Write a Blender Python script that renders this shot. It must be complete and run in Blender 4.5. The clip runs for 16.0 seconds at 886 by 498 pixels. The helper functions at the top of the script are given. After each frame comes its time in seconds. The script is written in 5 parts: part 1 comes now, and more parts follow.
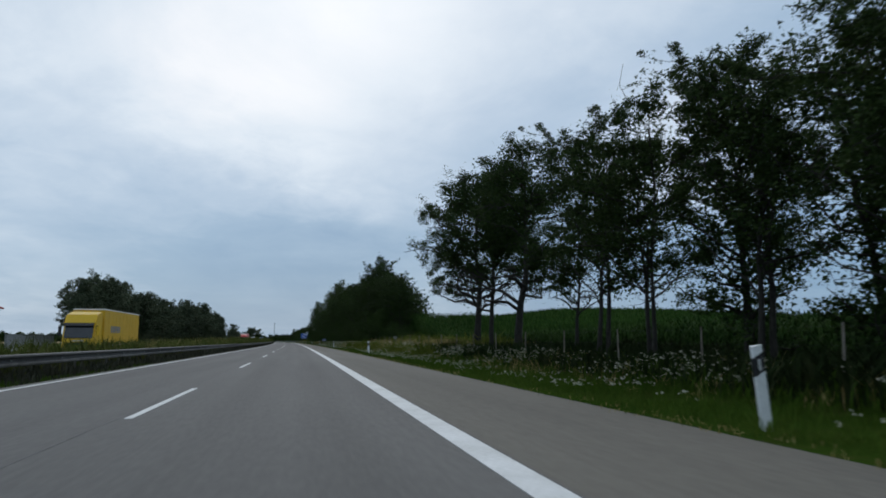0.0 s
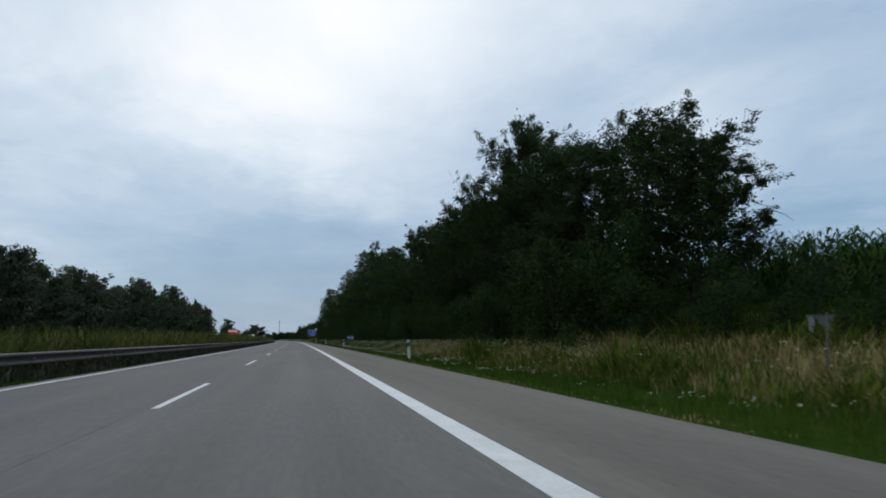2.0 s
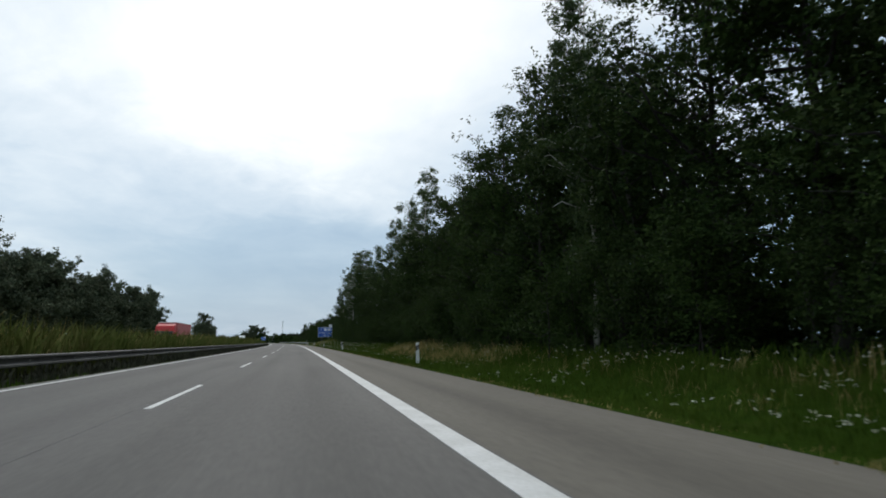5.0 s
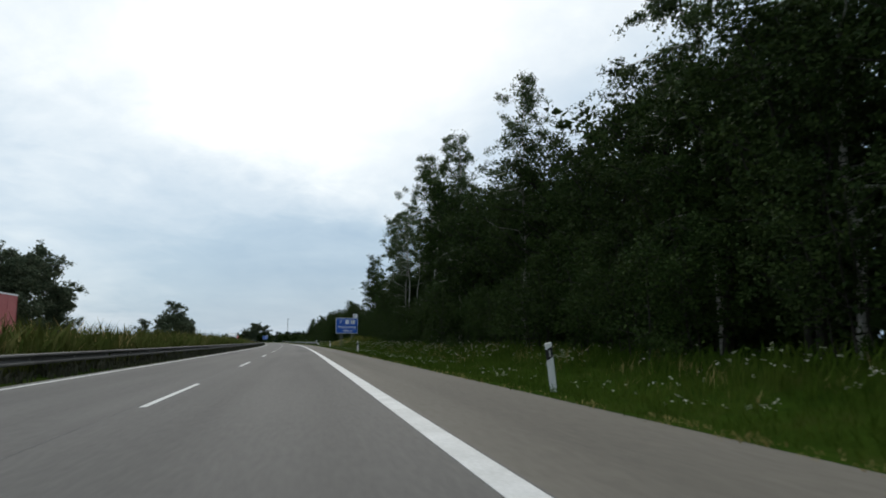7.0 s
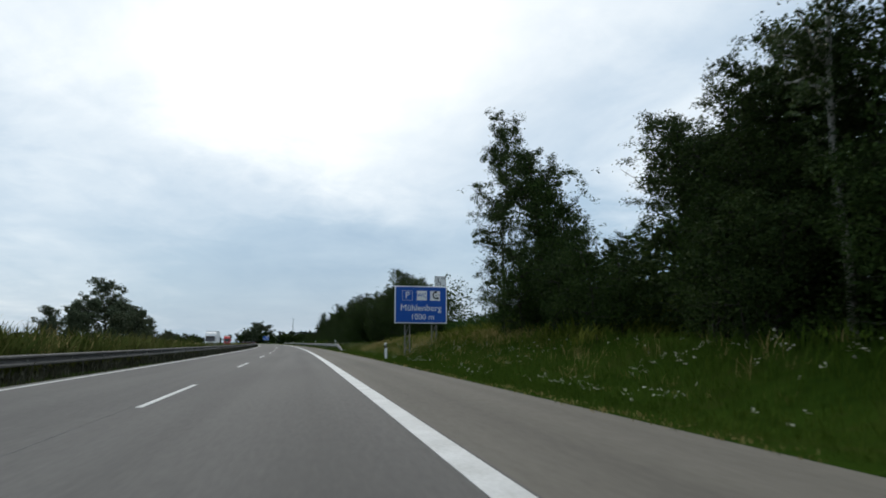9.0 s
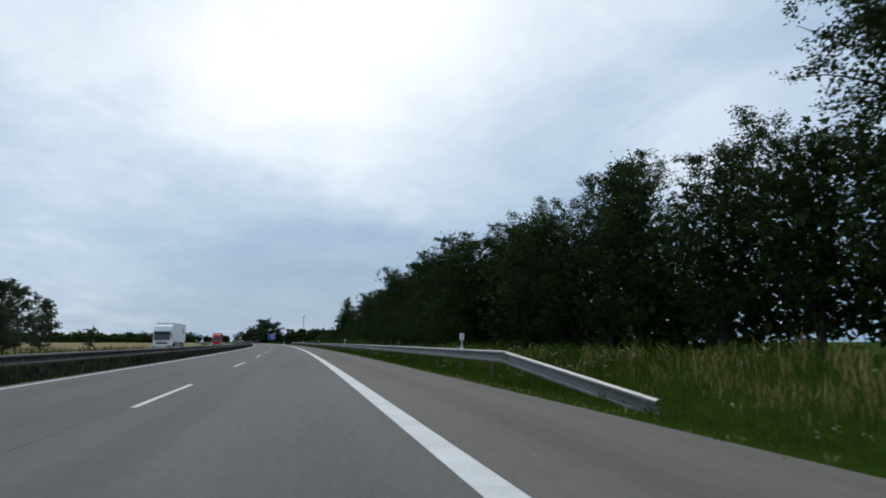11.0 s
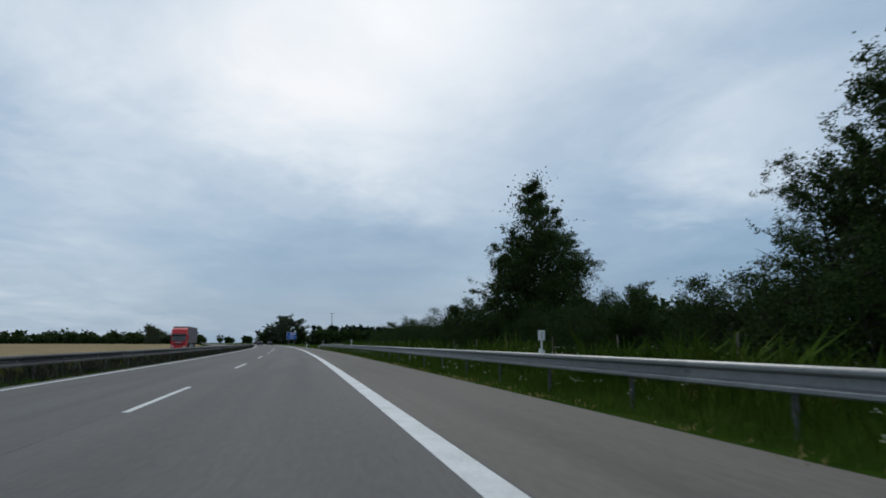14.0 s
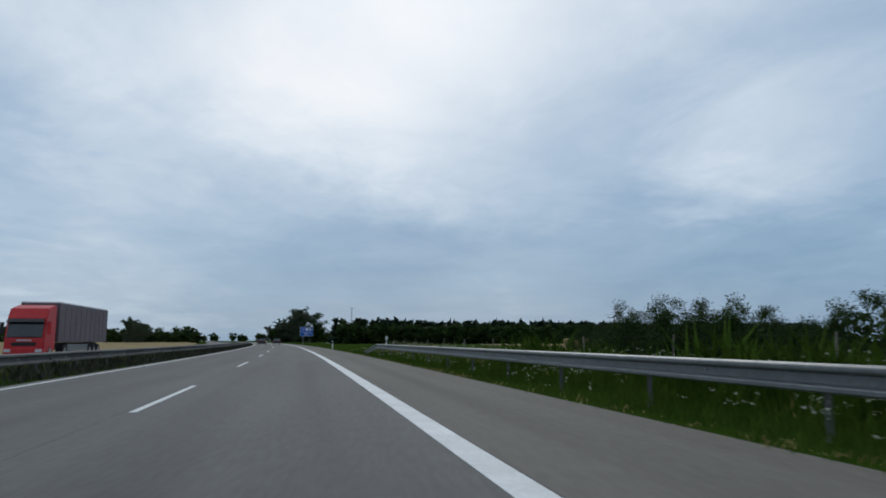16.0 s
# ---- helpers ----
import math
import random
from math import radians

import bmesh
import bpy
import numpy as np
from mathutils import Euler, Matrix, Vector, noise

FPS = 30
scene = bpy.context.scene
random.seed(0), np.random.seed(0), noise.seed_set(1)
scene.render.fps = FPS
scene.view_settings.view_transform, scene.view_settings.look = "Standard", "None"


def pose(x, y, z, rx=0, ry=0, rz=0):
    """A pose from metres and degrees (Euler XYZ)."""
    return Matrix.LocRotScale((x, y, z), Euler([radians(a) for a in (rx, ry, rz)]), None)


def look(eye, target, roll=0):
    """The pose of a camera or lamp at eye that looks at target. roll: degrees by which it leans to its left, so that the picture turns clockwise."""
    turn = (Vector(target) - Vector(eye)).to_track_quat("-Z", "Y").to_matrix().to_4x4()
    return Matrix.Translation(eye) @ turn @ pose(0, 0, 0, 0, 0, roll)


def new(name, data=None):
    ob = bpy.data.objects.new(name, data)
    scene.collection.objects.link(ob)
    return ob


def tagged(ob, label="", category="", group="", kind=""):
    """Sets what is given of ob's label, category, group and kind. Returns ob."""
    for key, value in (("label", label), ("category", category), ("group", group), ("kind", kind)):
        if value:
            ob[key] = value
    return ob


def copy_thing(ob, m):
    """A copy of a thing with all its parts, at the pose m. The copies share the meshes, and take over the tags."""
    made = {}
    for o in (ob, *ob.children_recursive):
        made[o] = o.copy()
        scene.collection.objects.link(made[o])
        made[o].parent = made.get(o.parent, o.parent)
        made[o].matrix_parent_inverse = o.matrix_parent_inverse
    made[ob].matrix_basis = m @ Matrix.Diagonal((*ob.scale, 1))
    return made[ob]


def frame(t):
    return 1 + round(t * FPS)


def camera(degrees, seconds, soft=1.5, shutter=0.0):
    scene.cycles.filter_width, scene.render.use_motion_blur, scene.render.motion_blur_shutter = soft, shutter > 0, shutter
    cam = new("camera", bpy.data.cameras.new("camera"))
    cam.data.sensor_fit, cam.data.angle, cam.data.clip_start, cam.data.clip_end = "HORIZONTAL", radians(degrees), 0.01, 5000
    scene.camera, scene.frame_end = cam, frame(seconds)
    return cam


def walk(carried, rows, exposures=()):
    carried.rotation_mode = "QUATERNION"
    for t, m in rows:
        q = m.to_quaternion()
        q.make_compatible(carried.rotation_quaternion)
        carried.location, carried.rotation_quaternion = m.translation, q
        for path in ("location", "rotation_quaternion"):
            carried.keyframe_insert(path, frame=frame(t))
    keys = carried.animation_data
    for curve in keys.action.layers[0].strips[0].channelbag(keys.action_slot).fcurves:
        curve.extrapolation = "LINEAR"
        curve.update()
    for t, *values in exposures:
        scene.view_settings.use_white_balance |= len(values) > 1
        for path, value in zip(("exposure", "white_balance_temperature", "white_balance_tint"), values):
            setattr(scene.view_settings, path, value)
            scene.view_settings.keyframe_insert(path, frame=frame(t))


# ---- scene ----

# ---------------------------------------------------------------- the road's line
# s: metres along the lane-dividing line, u: metres to its right, a gentle bend to the left
S_FROM, S_STEP = -300.0, 2.0
STATIONS = np.arange(S_FROM, 4702.0, S_STEP)
BEND = np.interp(STATIONS, (-300, 280, 400, 560, 900, 1000, 4700), (1 / 11000, 1 / 11000, 1 / 3400, 1 / 3100, 1 / 2700, 0, 0))
HEADING = np.concatenate(([0], np.cumsum(BEND[:-1] * S_STEP)))
HEADING -= np.interp(0.0, STATIONS, HEADING)
MID = (HEADING[1:] + HEADING[:-1]) / 2
LINE_X = np.concatenate(([0], np.cumsum(-np.sin(MID) * S_STEP)))
LINE_Y = np.concatenate(([0], np.cumsum(np.cos(MID) * S_STEP)))
LINE_X -= np.interp(0.0, STATIONS, LINE_X)
LINE_Y -= np.interp(0.0, STATIONS, LINE_Y)


def heading(s):
    return np.interp(s, STATIONS, HEADING)


def place(s, u, z=0.0):
    """World coordinates of road coordinates (arrays or numbers)."""
    h = heading(s)
    return np.stack(np.broadcast_arrays(np.interp(s, STATIONS, LINE_X) + u * np.cos(h),
                                        np.interp(s, STATIONS, LINE_Y) + u * np.sin(h), z), axis=-1)


def stand(s, u, z=0.0, turn=0.0):
    """Pose of a thing at a road place, turned with the road (degrees more by turn)."""
    p = place(s, u, z)
    return pose(p[0], p[1], p[2], 0, 0, math.degrees(heading(s)) + turn)


# ---------------------------------------------------------------- camera
EYE_HEIGHT = 1.015
cam = camera(65.0, 16.0, soft=1.8, shutter=0.05)
ALONG = (-6.2633e-05, 0.0026377, -0.0399282, 0.2789314, 35.0099, 0.0)
# seconds and metres to the right of the lane-dividing line
ACROSS = ((0, 0.5, 1.5, 3, 3.5, 6, 7, 8.5, 9.5, 12.5, 13.5, 14.5, 16), (2.28, 2.29, 2.22, 2.13, 2.18, 2.45, 2.47, 2.555, 2.555, 2.64, 2.58, 2.63, 2.42))
# degrees to the right of the road's line
TURN_RIGHT = ((0, 0.5, 1, 1.5, 2, 2.5, 3, 3.5, 6, 7, 8.5, 9.5, 12.5, 14.5, 16), (11.52, 11.55, 11.5, 11.52, 11.40, 11.55, 11.62, 11.66, 11.46, 11.42, 11.37, 11.40, 11.47, 11.18, 11.35))
# degrees upwards; the car nods on its springs
TILT_UP = ((0, 0.5, 1, 1.5, 2, 2.5, 3, 3.5, 4, 4.5, 5, 5.5, 6, 6.5, 7, 7.5, 8, 8.5, 9, 9.5, 10, 11, 12, 12.5, 13, 13.5, 14, 14.5, 15, 15.5, 16),
           (7.53, 7.71, 7.53, 7.62, 7.40, 7.60, 7.415, 7.58, 7.53, 7.62, 7.60, 7.68, 7.725, 7.72, 7.54, 7.62, 7.66, 7.58, 7.63, 7.56, 7.60, 7.58, 7.66, 7.49, 7.63, 7.62, 7.66, 7.59, 7.47, 7.53, 7.50))
path_rows = []
for i in range(33):
    t = i * 0.5
    s = float(np.polyval(ALONG, t))
    p = place(s, float(np.interp(t, *ACROSS)), EYE_HEIGHT)
    path_rows.append((t, pose(p[0], p[1], p[2], 90 + float(np.interp(t, *TILT_UP)), 0, math.degrees(heading(s)) - float(np.interp(t, *TURN_RIGHT)))))
walk(cam, path_rows, exposures=((0.0, 0.03, 6350, 10), (2.0, 0.08, 6400, 10), (3.6, 0.26, 6550, 10), (6.0, 0.43, 7000, 10), (9.5, 0.38, 6800, 10), (11.8, 0.10, 6400, 10), (13.0, 0.02, 6450, 10), (16.0, -0.04, 6350, 10)))

# ---------------------------------------------------------------- sky and sun
SUN_UP, SUN_AZ = 38.0, 4.0   # degrees above the horizon, and to the right of straight ahead
world = bpy.data.worlds.new("world")
scene.world = world
world.use_nodes = True
wt = world.node_tree
wt.nodes.clear()


def wnode(kind, **values):
    n = wt.nodes.new(kind)
    for k, v in values.items():
        n.inputs[k].default_value = v
    return n


w_out = wnode("ShaderNodeOutputWorld")
w_bg = wnode("ShaderNodeBackground")
w_sky = wnode("ShaderNodeTexSky")
w_sky.sky_type, w_sky.sun_disc = "NISHITA", False
w_sky.sun_elevation, w_sky.sun_rotation = radians(SUN_UP), radians(SUN_AZ)
w_sky.air_density, w_sky.dust_density = 1.0, 2.0
w_tc = wnode("ShaderNodeTexCoord")
w_sep = wnode("ShaderNodeSeparateXYZ")
wt.links.new(w_tc.outputs["Generated"], w_sep.inputs[0])


def wmath(op, a, b=0.5, clamp=False):
    n = wt.nodes.new("ShaderNodeMath")
    n.operation, n.use_clamp = op, clamp
    for k, v in enumerate((a, b)):
        if isinstance(v, (int, float)):
            n.inputs[k].default_value = v
        else:
            wt.links.new(v, n.inputs[k])
    return n.outputs[0]


# a flat cloud deck: the direction divided by its height
w_up = wmath("ADD", wmath("MAXIMUM", w_sep.outputs["Z"], 0.0), 0.16)
w_vec = wnode("ShaderNodeCombineXYZ")
wt.links.new(wmath("DIVIDE", w_sep.outputs["X"], w_up), w_vec.inputs[0])
wt.links.new(wmath("DIVIDE", w_sep.outputs["Y"], w_up), w_vec.inputs[1])


def wnoise(scale, detail, rough, offset, distort=0.0):
    m = wnode("ShaderNodeMapping", Location=offset, Scale=(1.0, 0.8, 1.0))
    wt.links.new(w_vec.outputs[0], m.inputs["Vector"])
    n = wnode("ShaderNodeTexNoise", Scale=scale, Detail=detail, Roughness=rough, Distortion=distort)
    wt.links.new(m.outputs[0], n.inputs["Vector"])
    return n.outputs["Fac"]


w_big = wnoise(0.6, 4.0, 0.5, (5.2, 3.1, 0.0), 0.2)
w_fine = wnoise(1.5, 7.0, 0.6, (4.1, 7.7, 0.0), 0.3)
w_wisp = wnoise(4.5, 5.0, 0.6, (1.3, 2.9, 0.0), 0.4)
# azimuth and elevation of the direction, in degrees, frayed a little
w_az = wmath("MULTIPLY", wmath("ARCTAN2", w_sep.outputs["X"], w_sep.outputs["Y"]), 57.2958)
w_el = wmath("MULTIPLY", wmath("ARCSINE", w_sep.outputs["Z"]), 57.2958)
w_az = wmath("ADD", w_az, wmath("MULTIPLY", wmath("SUBTRACT", w_fine, 0.5), 12.0))
w_ef = wmath("ADD", w_el, wmath("MULTIPLY", wmath("SUBTRACT", w_big, 0.5), 5.0))
w_ef = wmath("ADD", w_ef, wmath("MULTIPLY", wmath("SUBTRACT", w_wisp, 0.5), 3.0))
w_dir = wnode("ShaderNodeCombineXYZ")
wt.links.new(w_az, w_dir.inputs[0])
wt.links.new(w_ef, w_dir.inputs[1])
w_range = wnode("ShaderNodeMapRange", **{"From Min": -2.0, "From Max": 30.0, "To Min": 0.26, "To Max": 0.62})
w_range.interpolation_type = "SMOOTHSTEP"
wt.links.new(w_el, w_range.inputs["Value"])
w_light = w_range.outputs[0]
# thin and thick places of the cloud layer: azimuth, elevation, half width, half height, how much lighter
CLOUDS = ((-3.3, 18.4, 26, 13, 0.29), (-23.7, 5.0, 16, 8, 0.21), (29.9, 12.8, 10, 5.5, 0.23), (6.2, 8.0, 26, 13, -0.12), (-28.5, 23.1, 16, 8, 0.15),
          (34.0, 5.0, 22, 6, -0.15), (-3.3, 18.4, 10, 5.5, 0.10), (-12.3, 15.6, 10, 5.5, -0.10), (-0.8, 7.0, 10, 5.5, -0.10), (15.8, 19.2, 16, 8, -0.09),
          (5.5, 30.4, 26, 13, 0.08), (39.5, 23.1, 10, 5.5, -0.09), (36.6, 17.6, 12, 4, 0.08), (4.3, 13.1, 10, 5.5, 0.07), (-24.3, 14.3, 12, 4, 0.07), (35.6, 1.7, 22, 6, -0.06))
for c_az, c_el, c_wide, c_tall, c_more in CLOUDS:
    m = wnode("ShaderNodeMapping", Location=(-c_az / c_wide, -c_el / c_tall, 0.0), Scale=(1.0 / c_wide, 1.0 / c_tall, 1.0))
    wt.links.new(w_dir.outputs[0], m.inputs["Vector"])
    g = wnode("ShaderNodeTexGradient")
    g.gradient_type = "SPHERICAL"
    wt.links.new(m.outputs[0], g.inputs["Vector"])
    w_light = wmath("ADD", w_light, wmath("MULTIPLY", wmath("SMOOTH_MIN", g.outputs["Fac"], 0.8), c_more * 1.45))
w_light = wmath("ADD", w_light, wmath("MULTIPLY", wmath("SUBTRACT", w_fine, 0.5), 0.62))
w_light = wmath("ADD", w_light, wmath("MULTIPLY", wmath("SUBTRACT", w_big, 0.5), 0.30))
w_light = wmath("ADD", w_light, wmath("MULTIPLY", wmath("SUBTRACT", w_wisp, 0.5), 0.17))
w_ramp = wnode("ShaderNodeValToRGB")
wt.links.new(wmath("ADD", w_light, 0.0, True), w_ramp.inputs[0])
el = w_ramp.color_ramp.elements
el[0].position, el[0].color = 0.0, (0.17, 0.32, 0.50, 1)
el[1].position, el[1].color = 1.0, (0.90, 0.93, 0.96, 1)
for pos, col in ((0.28, (0.265, 0.415, 0.58, 1)), (0.5, (0.435, 0.562, 0.70, 1)), (0.75, (0.70, 0.79, 0.87, 1))):
    e = el.new(pos)
    e.color = col
w_scale = wnode("ShaderNodeVectorMath")
w_scale.operation = "SCALE"
w_scale.inputs["Scale"].default_value = 0.10
wt.links.new(w_sky.outputs[0], w_scale.inputs[0])
w_mix = wt.nodes.new("ShaderNodeMix")
w_mix.data_type = "RGBA"
w_mix.inputs["Factor"].default_value = 0.88
wt.links.new(w_scale.outputs[0], w_mix.inputs["A"])
wt.links.new(w_ramp.outputs[0], w_mix.inputs["B"])
wt.links.new(w_mix.outputs["Result"], w_bg.inputs["Color"])
w_bg.inputs["Strength"].default_value = 0.95
wt.links.new(w_bg.outputs[0], w_out.inputs[0])

sun = new("sun", bpy.data.lights.new("sun", "SUN"))
sun.data.energy, sun.data.angle, sun.data.color = 0.7, radians(20), (1.0, 0.96, 0.9)
sun.matrix_world = look((0, 0, 60), (-math.sin(radians(SUN_AZ)) * 60, -math.cos(radians(SUN_AZ)) * 60, 60 - 60 * math.tan(radians(SUN_UP))))


# ---------------------------------------------------------------- materials
def material(name, colours, size=1.0, rough=0.8, bump=0.0, bump_size=0.1, metal=0.0, island=0.0, each=0.0, glow_through=0.0, fine=8.0, spec=0.3, stretch=(1, 1, 1)):
    """A surface of two or three colours mixed by noise at two scales; size: metres of the large patches."""
    m = bpy.data.materials.new(name)
    m.use_nodes = True
    nt = m.node_tree
    bsdf = nt.nodes["Principled BSDF"]
    bsdf.inputs["Roughness"].default_value = rough
    bsdf.inputs["Metallic"].default_value = metal
    bsdf.inputs["Specular IOR Level"].default_value = spec
    tc = nt.nodes.new("ShaderNodeTexCoord")
    mp = nt.nodes.new("ShaderNodeMapping")
    mp.inputs["Scale"].default_value = stretch
    nt.links.new(tc.outputs["Object"], mp.inputs["Vector"])
    big = nt.nodes.new("ShaderNodeTexNoise")
    big.inputs["Scale"].default_value = 1.0 / size
    big.inputs["Detail"].default_value = 5
    small = nt.nodes.new("ShaderNodeTexNoise")
    small.inputs["Scale"].default_value = fine / size
    small.inputs["Detail"].default_value = 3
    for n in (big, small):
        nt.links.new(mp.outputs[0], n.inputs["Vector"])
    mix = nt.nodes.new("ShaderNodeMath")
    mix.operation = "MULTIPLY_ADD"
    mix.inputs[1].default_value = 0.45
    nt.links.new(small.outputs["Fac"], mix.inputs[0])
    half = nt.nodes.new("ShaderNodeMath")
    half.operation = "MULTIPLY"
    half.inputs[1].default_value = 0.55
    nt.links.new(big.outputs["Fac"], half.inputs[0])
    nt.links.new(half.outputs[0], mix.inputs[2])
    value = mix.outputs[0]
    if island or each:
        src = nt.nodes.new("ShaderNodeNewGeometry").outputs["Random Per Island"] if island else nt.nodes.new("ShaderNodeObjectInfo").outputs["Random"]
        off = nt.nodes.new("ShaderNodeMath")
        off.operation = "MULTIPLY_ADD"
        off.inputs[1].default_value = island or each
        off.inputs[2].default_value = -(island or each) / 2
        nt.links.new(src, off.inputs[0])
        tot = nt.nodes.new("ShaderNodeMath")
        tot.operation = "ADD"
        nt.links.new(value, tot.inputs[0])
        nt.links.new(off.outputs[0], tot.inputs[1])
        value = tot.outputs[0]
    ramp = nt.nodes.new("ShaderNodeValToRGB")
    els = ramp.color_ramp.elements
    stops = (0.32, 0.68) if len(colours) == 2 else (0.3, 0.5, 0.7)
    els[0].position, els[0].color = stops[0], (*colours[0], 1)
    els[1].position, els[1].color = stops[-1], (*colours[-1], 1)
    if len(colours) == 3:
        els.new(stops[1]).color = (*colours[1], 1)
    nt.links.new(value, ramp.inputs[0])
    nt.links.new(ramp.outputs[0], bsdf.inputs["Base Color"])
    if bump:
        bt = nt.nodes.new("ShaderNodeTexNoise")
        bt.inputs["Scale"].default_value = 1.0 / bump_size
        bt.inputs["Detail"].default_value = 4
        nt.links.new(tc.outputs["Object"], bt.inputs["Vector"])
        bn = nt.nodes.new("ShaderNodeBump")
        bn.inputs["Strength"].default_value = bump
        bn.inputs["Distance"].default_value = bump_size * 0.4
        nt.links.new(bt.outputs["Fac"], bn.inputs["Height"])
        nt.links.new(bn.outputs[0], bsdf.inputs["Normal"])
    if glow_through:
        tr = nt.nodes.new("ShaderNodeBsdfTranslucent")
        nt.links.new(ramp.outputs[0], tr.inputs["Color"])
        mx = nt.nodes.new("ShaderNodeMixShader")
        mx.inputs[0].default_value = glow_through
        nt.links.new(bsdf.outputs[0], mx.inputs[1])
        nt.links.new(tr.outputs[0], mx.inputs[2])
        nt.links.new(mx.outputs[0], nt.nodes["Material Output"].inputs[0])
    return m


M_ASPHALT = material("asphalt", ((0.090, 0.086, 0.082), (0.115, 0.110, 0.103), (0.141, 0.135, 0.125)), 2.5, 0.85, 0.35, 0.012, fine=40, stretch=(1, 0.15, 1))
M_SHOULDER = material("shoulder_asphalt", ((0.112, 0.102, 0.085), (0.140, 0.127, 0.105), (0.165, 0.150, 0.125)), 3.0, 0.9, 0.4, 0.015, fine=35, stretch=(1, 0.2, 1))
M_PAINT = material("road_paint", ((0.52, 0.52, 0.5), (0.75, 0.75, 0.74)), 0.6, 0.7, 0.2, 0.01, fine=12)
M_TAR = material("joint_tar", ((0.05, 0.05, 0.05), (0.15, 0.15, 0.15)), 1.5, 0.7)
M_SOIL = material("grass_ground", ((0.016, 0.034, 0.005), (0.026, 0.050, 0.007), (0.040, 0.046, 0.012)), 3.0, 0.95, 0.5, 0.1, spec=0.0)
M_FIELD = material("field_ground", ((0.03, 0.05, 0.015), (0.05, 0.08, 0.02)), 30.0, 0.95, 0.4, 0.3, spec=0.0)
M_WHEAT = material("ripe_wheat", ((0.20, 0.155, 0.085), (0.27, 0.21, 0.12), (0.32, 0.255, 0.15)), 8.0, 0.95, 0.6, 0.25, spec=0.0)
M_GRASS = material("grass_blades", ((0.030, 0.060, 0.008), (0.052, 0.092, 0.012), (0.085, 0.117, 0.020)), 4.0, 0.9, island=0.14, glow_through=0.18, spec=0.02)
M_OLIVE = material("median_grass_blades", ((0.042, 0.060, 0.013), (0.074, 0.090, 0.022), (0.125, 0.122, 0.042)), 4.0, 0.85, island=0.25, glow_through=0.15, spec=0.02)
M_WEED = material("verge_weed_leaves", ((0.05, 0.075, 0.012), (0.09, 0.115, 0.018), (0.15, 0.16, 0.03)), 3.0, 0.85, island=0.25, glow_through=0.15, spec=0.02)
# greyer and less green than the verge blades
M_FOOT = material("greyish_grass", ((0.034, 0.037, 0.026), (0.052, 0.054, 0.038), (0.080, 0.078, 0.056)), 3.0, 0.9, island=0.3, glow_through=0.1, spec=0.05)
# rank grass with the shade painted in: far darker than the open verge
M_SHADED_RANK = material("shaded_rank_grass", ((0.011, 0.019, 0.006), (0.018, 0.029, 0.009), (0.03, 0.038, 0.014)), 3.0, 0.9, island=0.3, glow_through=0.1, spec=0.05)
M_DRY = material("dry_grass_blades", ((0.20, 0.15, 0.055), (0.33, 0.25, 0.10), (0.46, 0.36, 0.16)), 3.0, 0.9, island=0.4, glow_through=0.2, spec=0.05)
M_BLOOM = material("white_blossom", ((0.50, 0.48, 0.36), (0.68, 0.66, 0.52)), 0.5, 0.8, island=0.3)
M_GOLD = material("yellow_blossom", ((0.20, 0.20, 0.03), (0.36, 0.33, 0.05)), 0.4, 0.8, island=0.3)
M_LEAF = material("leaf_dark", ((0.018, 0.033, 0.010), (0.030, 0.052, 0.014), (0.052, 0.078, 0.021)), 2.5, 0.7, island=0.4, glow_through=0.14, spec=0.06)
# paler, greyer leaf colour that carries the distance haze for the far trees
M_LEAF_F = material("leaf_hazed", ((0.046, 0.062, 0.036), (0.070, 0.090, 0.054), (0.108, 0.124, 0.072)), 2.5, 0.75, island=0.4, glow_through=0.14, spec=0.06)
M_LEAF_B = material("leaf_birch", ((0.028, 0.05, 0.014), (0.045, 0.075, 0.02), (0.075, 0.105, 0.03)), 2.5, 0.5, island=0.4, glow_through=0.16, spec=0.2)
M_LEAF_L = material("leaf_bush", ((0.019, 0.037, 0.010), (0.033, 0.060, 0.014), (0.057, 0.088, 0.022)), 2.0, 0.7, island=0.4, glow_through=0.14, spec=0.06)
M_NEEDLE = material("needles", ((0.012, 0.026, 0.012), (0.022, 0.042, 0.018)), 2.0, 0.6, island=0.3, glow_through=0.1)
M_MAIZE = material("maize_leaf", ((0.02, 0.048, 0.010), (0.030, 0.066, 0.012), (0.048, 0.088, 0.018)), 3.0, 0.8, island=0.35, glow_through=0.12, spec=0.05)
M_CROP = material("maize_canopy", ((0.010, 0.026, 0.006), (0.018, 0.040, 0.008), (0.028, 0.055, 0.012)), 2.0, 0.9, 0.8, 0.3, spec=0.0, fine=6)
M_BARK = material("bark", ((0.014, 0.013, 0.011), (0.030, 0.027, 0.022), (0.05, 0.045, 0.037)), 0.5, 0.95, 0.6, 0.05, stretch=(1, 1, 0.25))
M_BIRCH = material("birch_bark", ((0.10, 0.095, 0.085), (0.45, 0.43, 0.39), (0.6, 0.58, 0.54)), 0.35, 0.8, 0.3, 0.04, stretch=(0.5, 0.5, 1.6))
M_STEEL = material("galvanised_steel", ((0.18, 0.184, 0.182), (0.23, 0.235, 0.232), (0.28, 0.285, 0.282)), 0.5, 0.5, 0.15, 0.02, metal=0.6, each=0.25)
M_POST = material("dull_steel", ((0.13, 0.13, 0.125), (0.2, 0.2, 0.19)), 0.4, 0.7, metal=0.1)
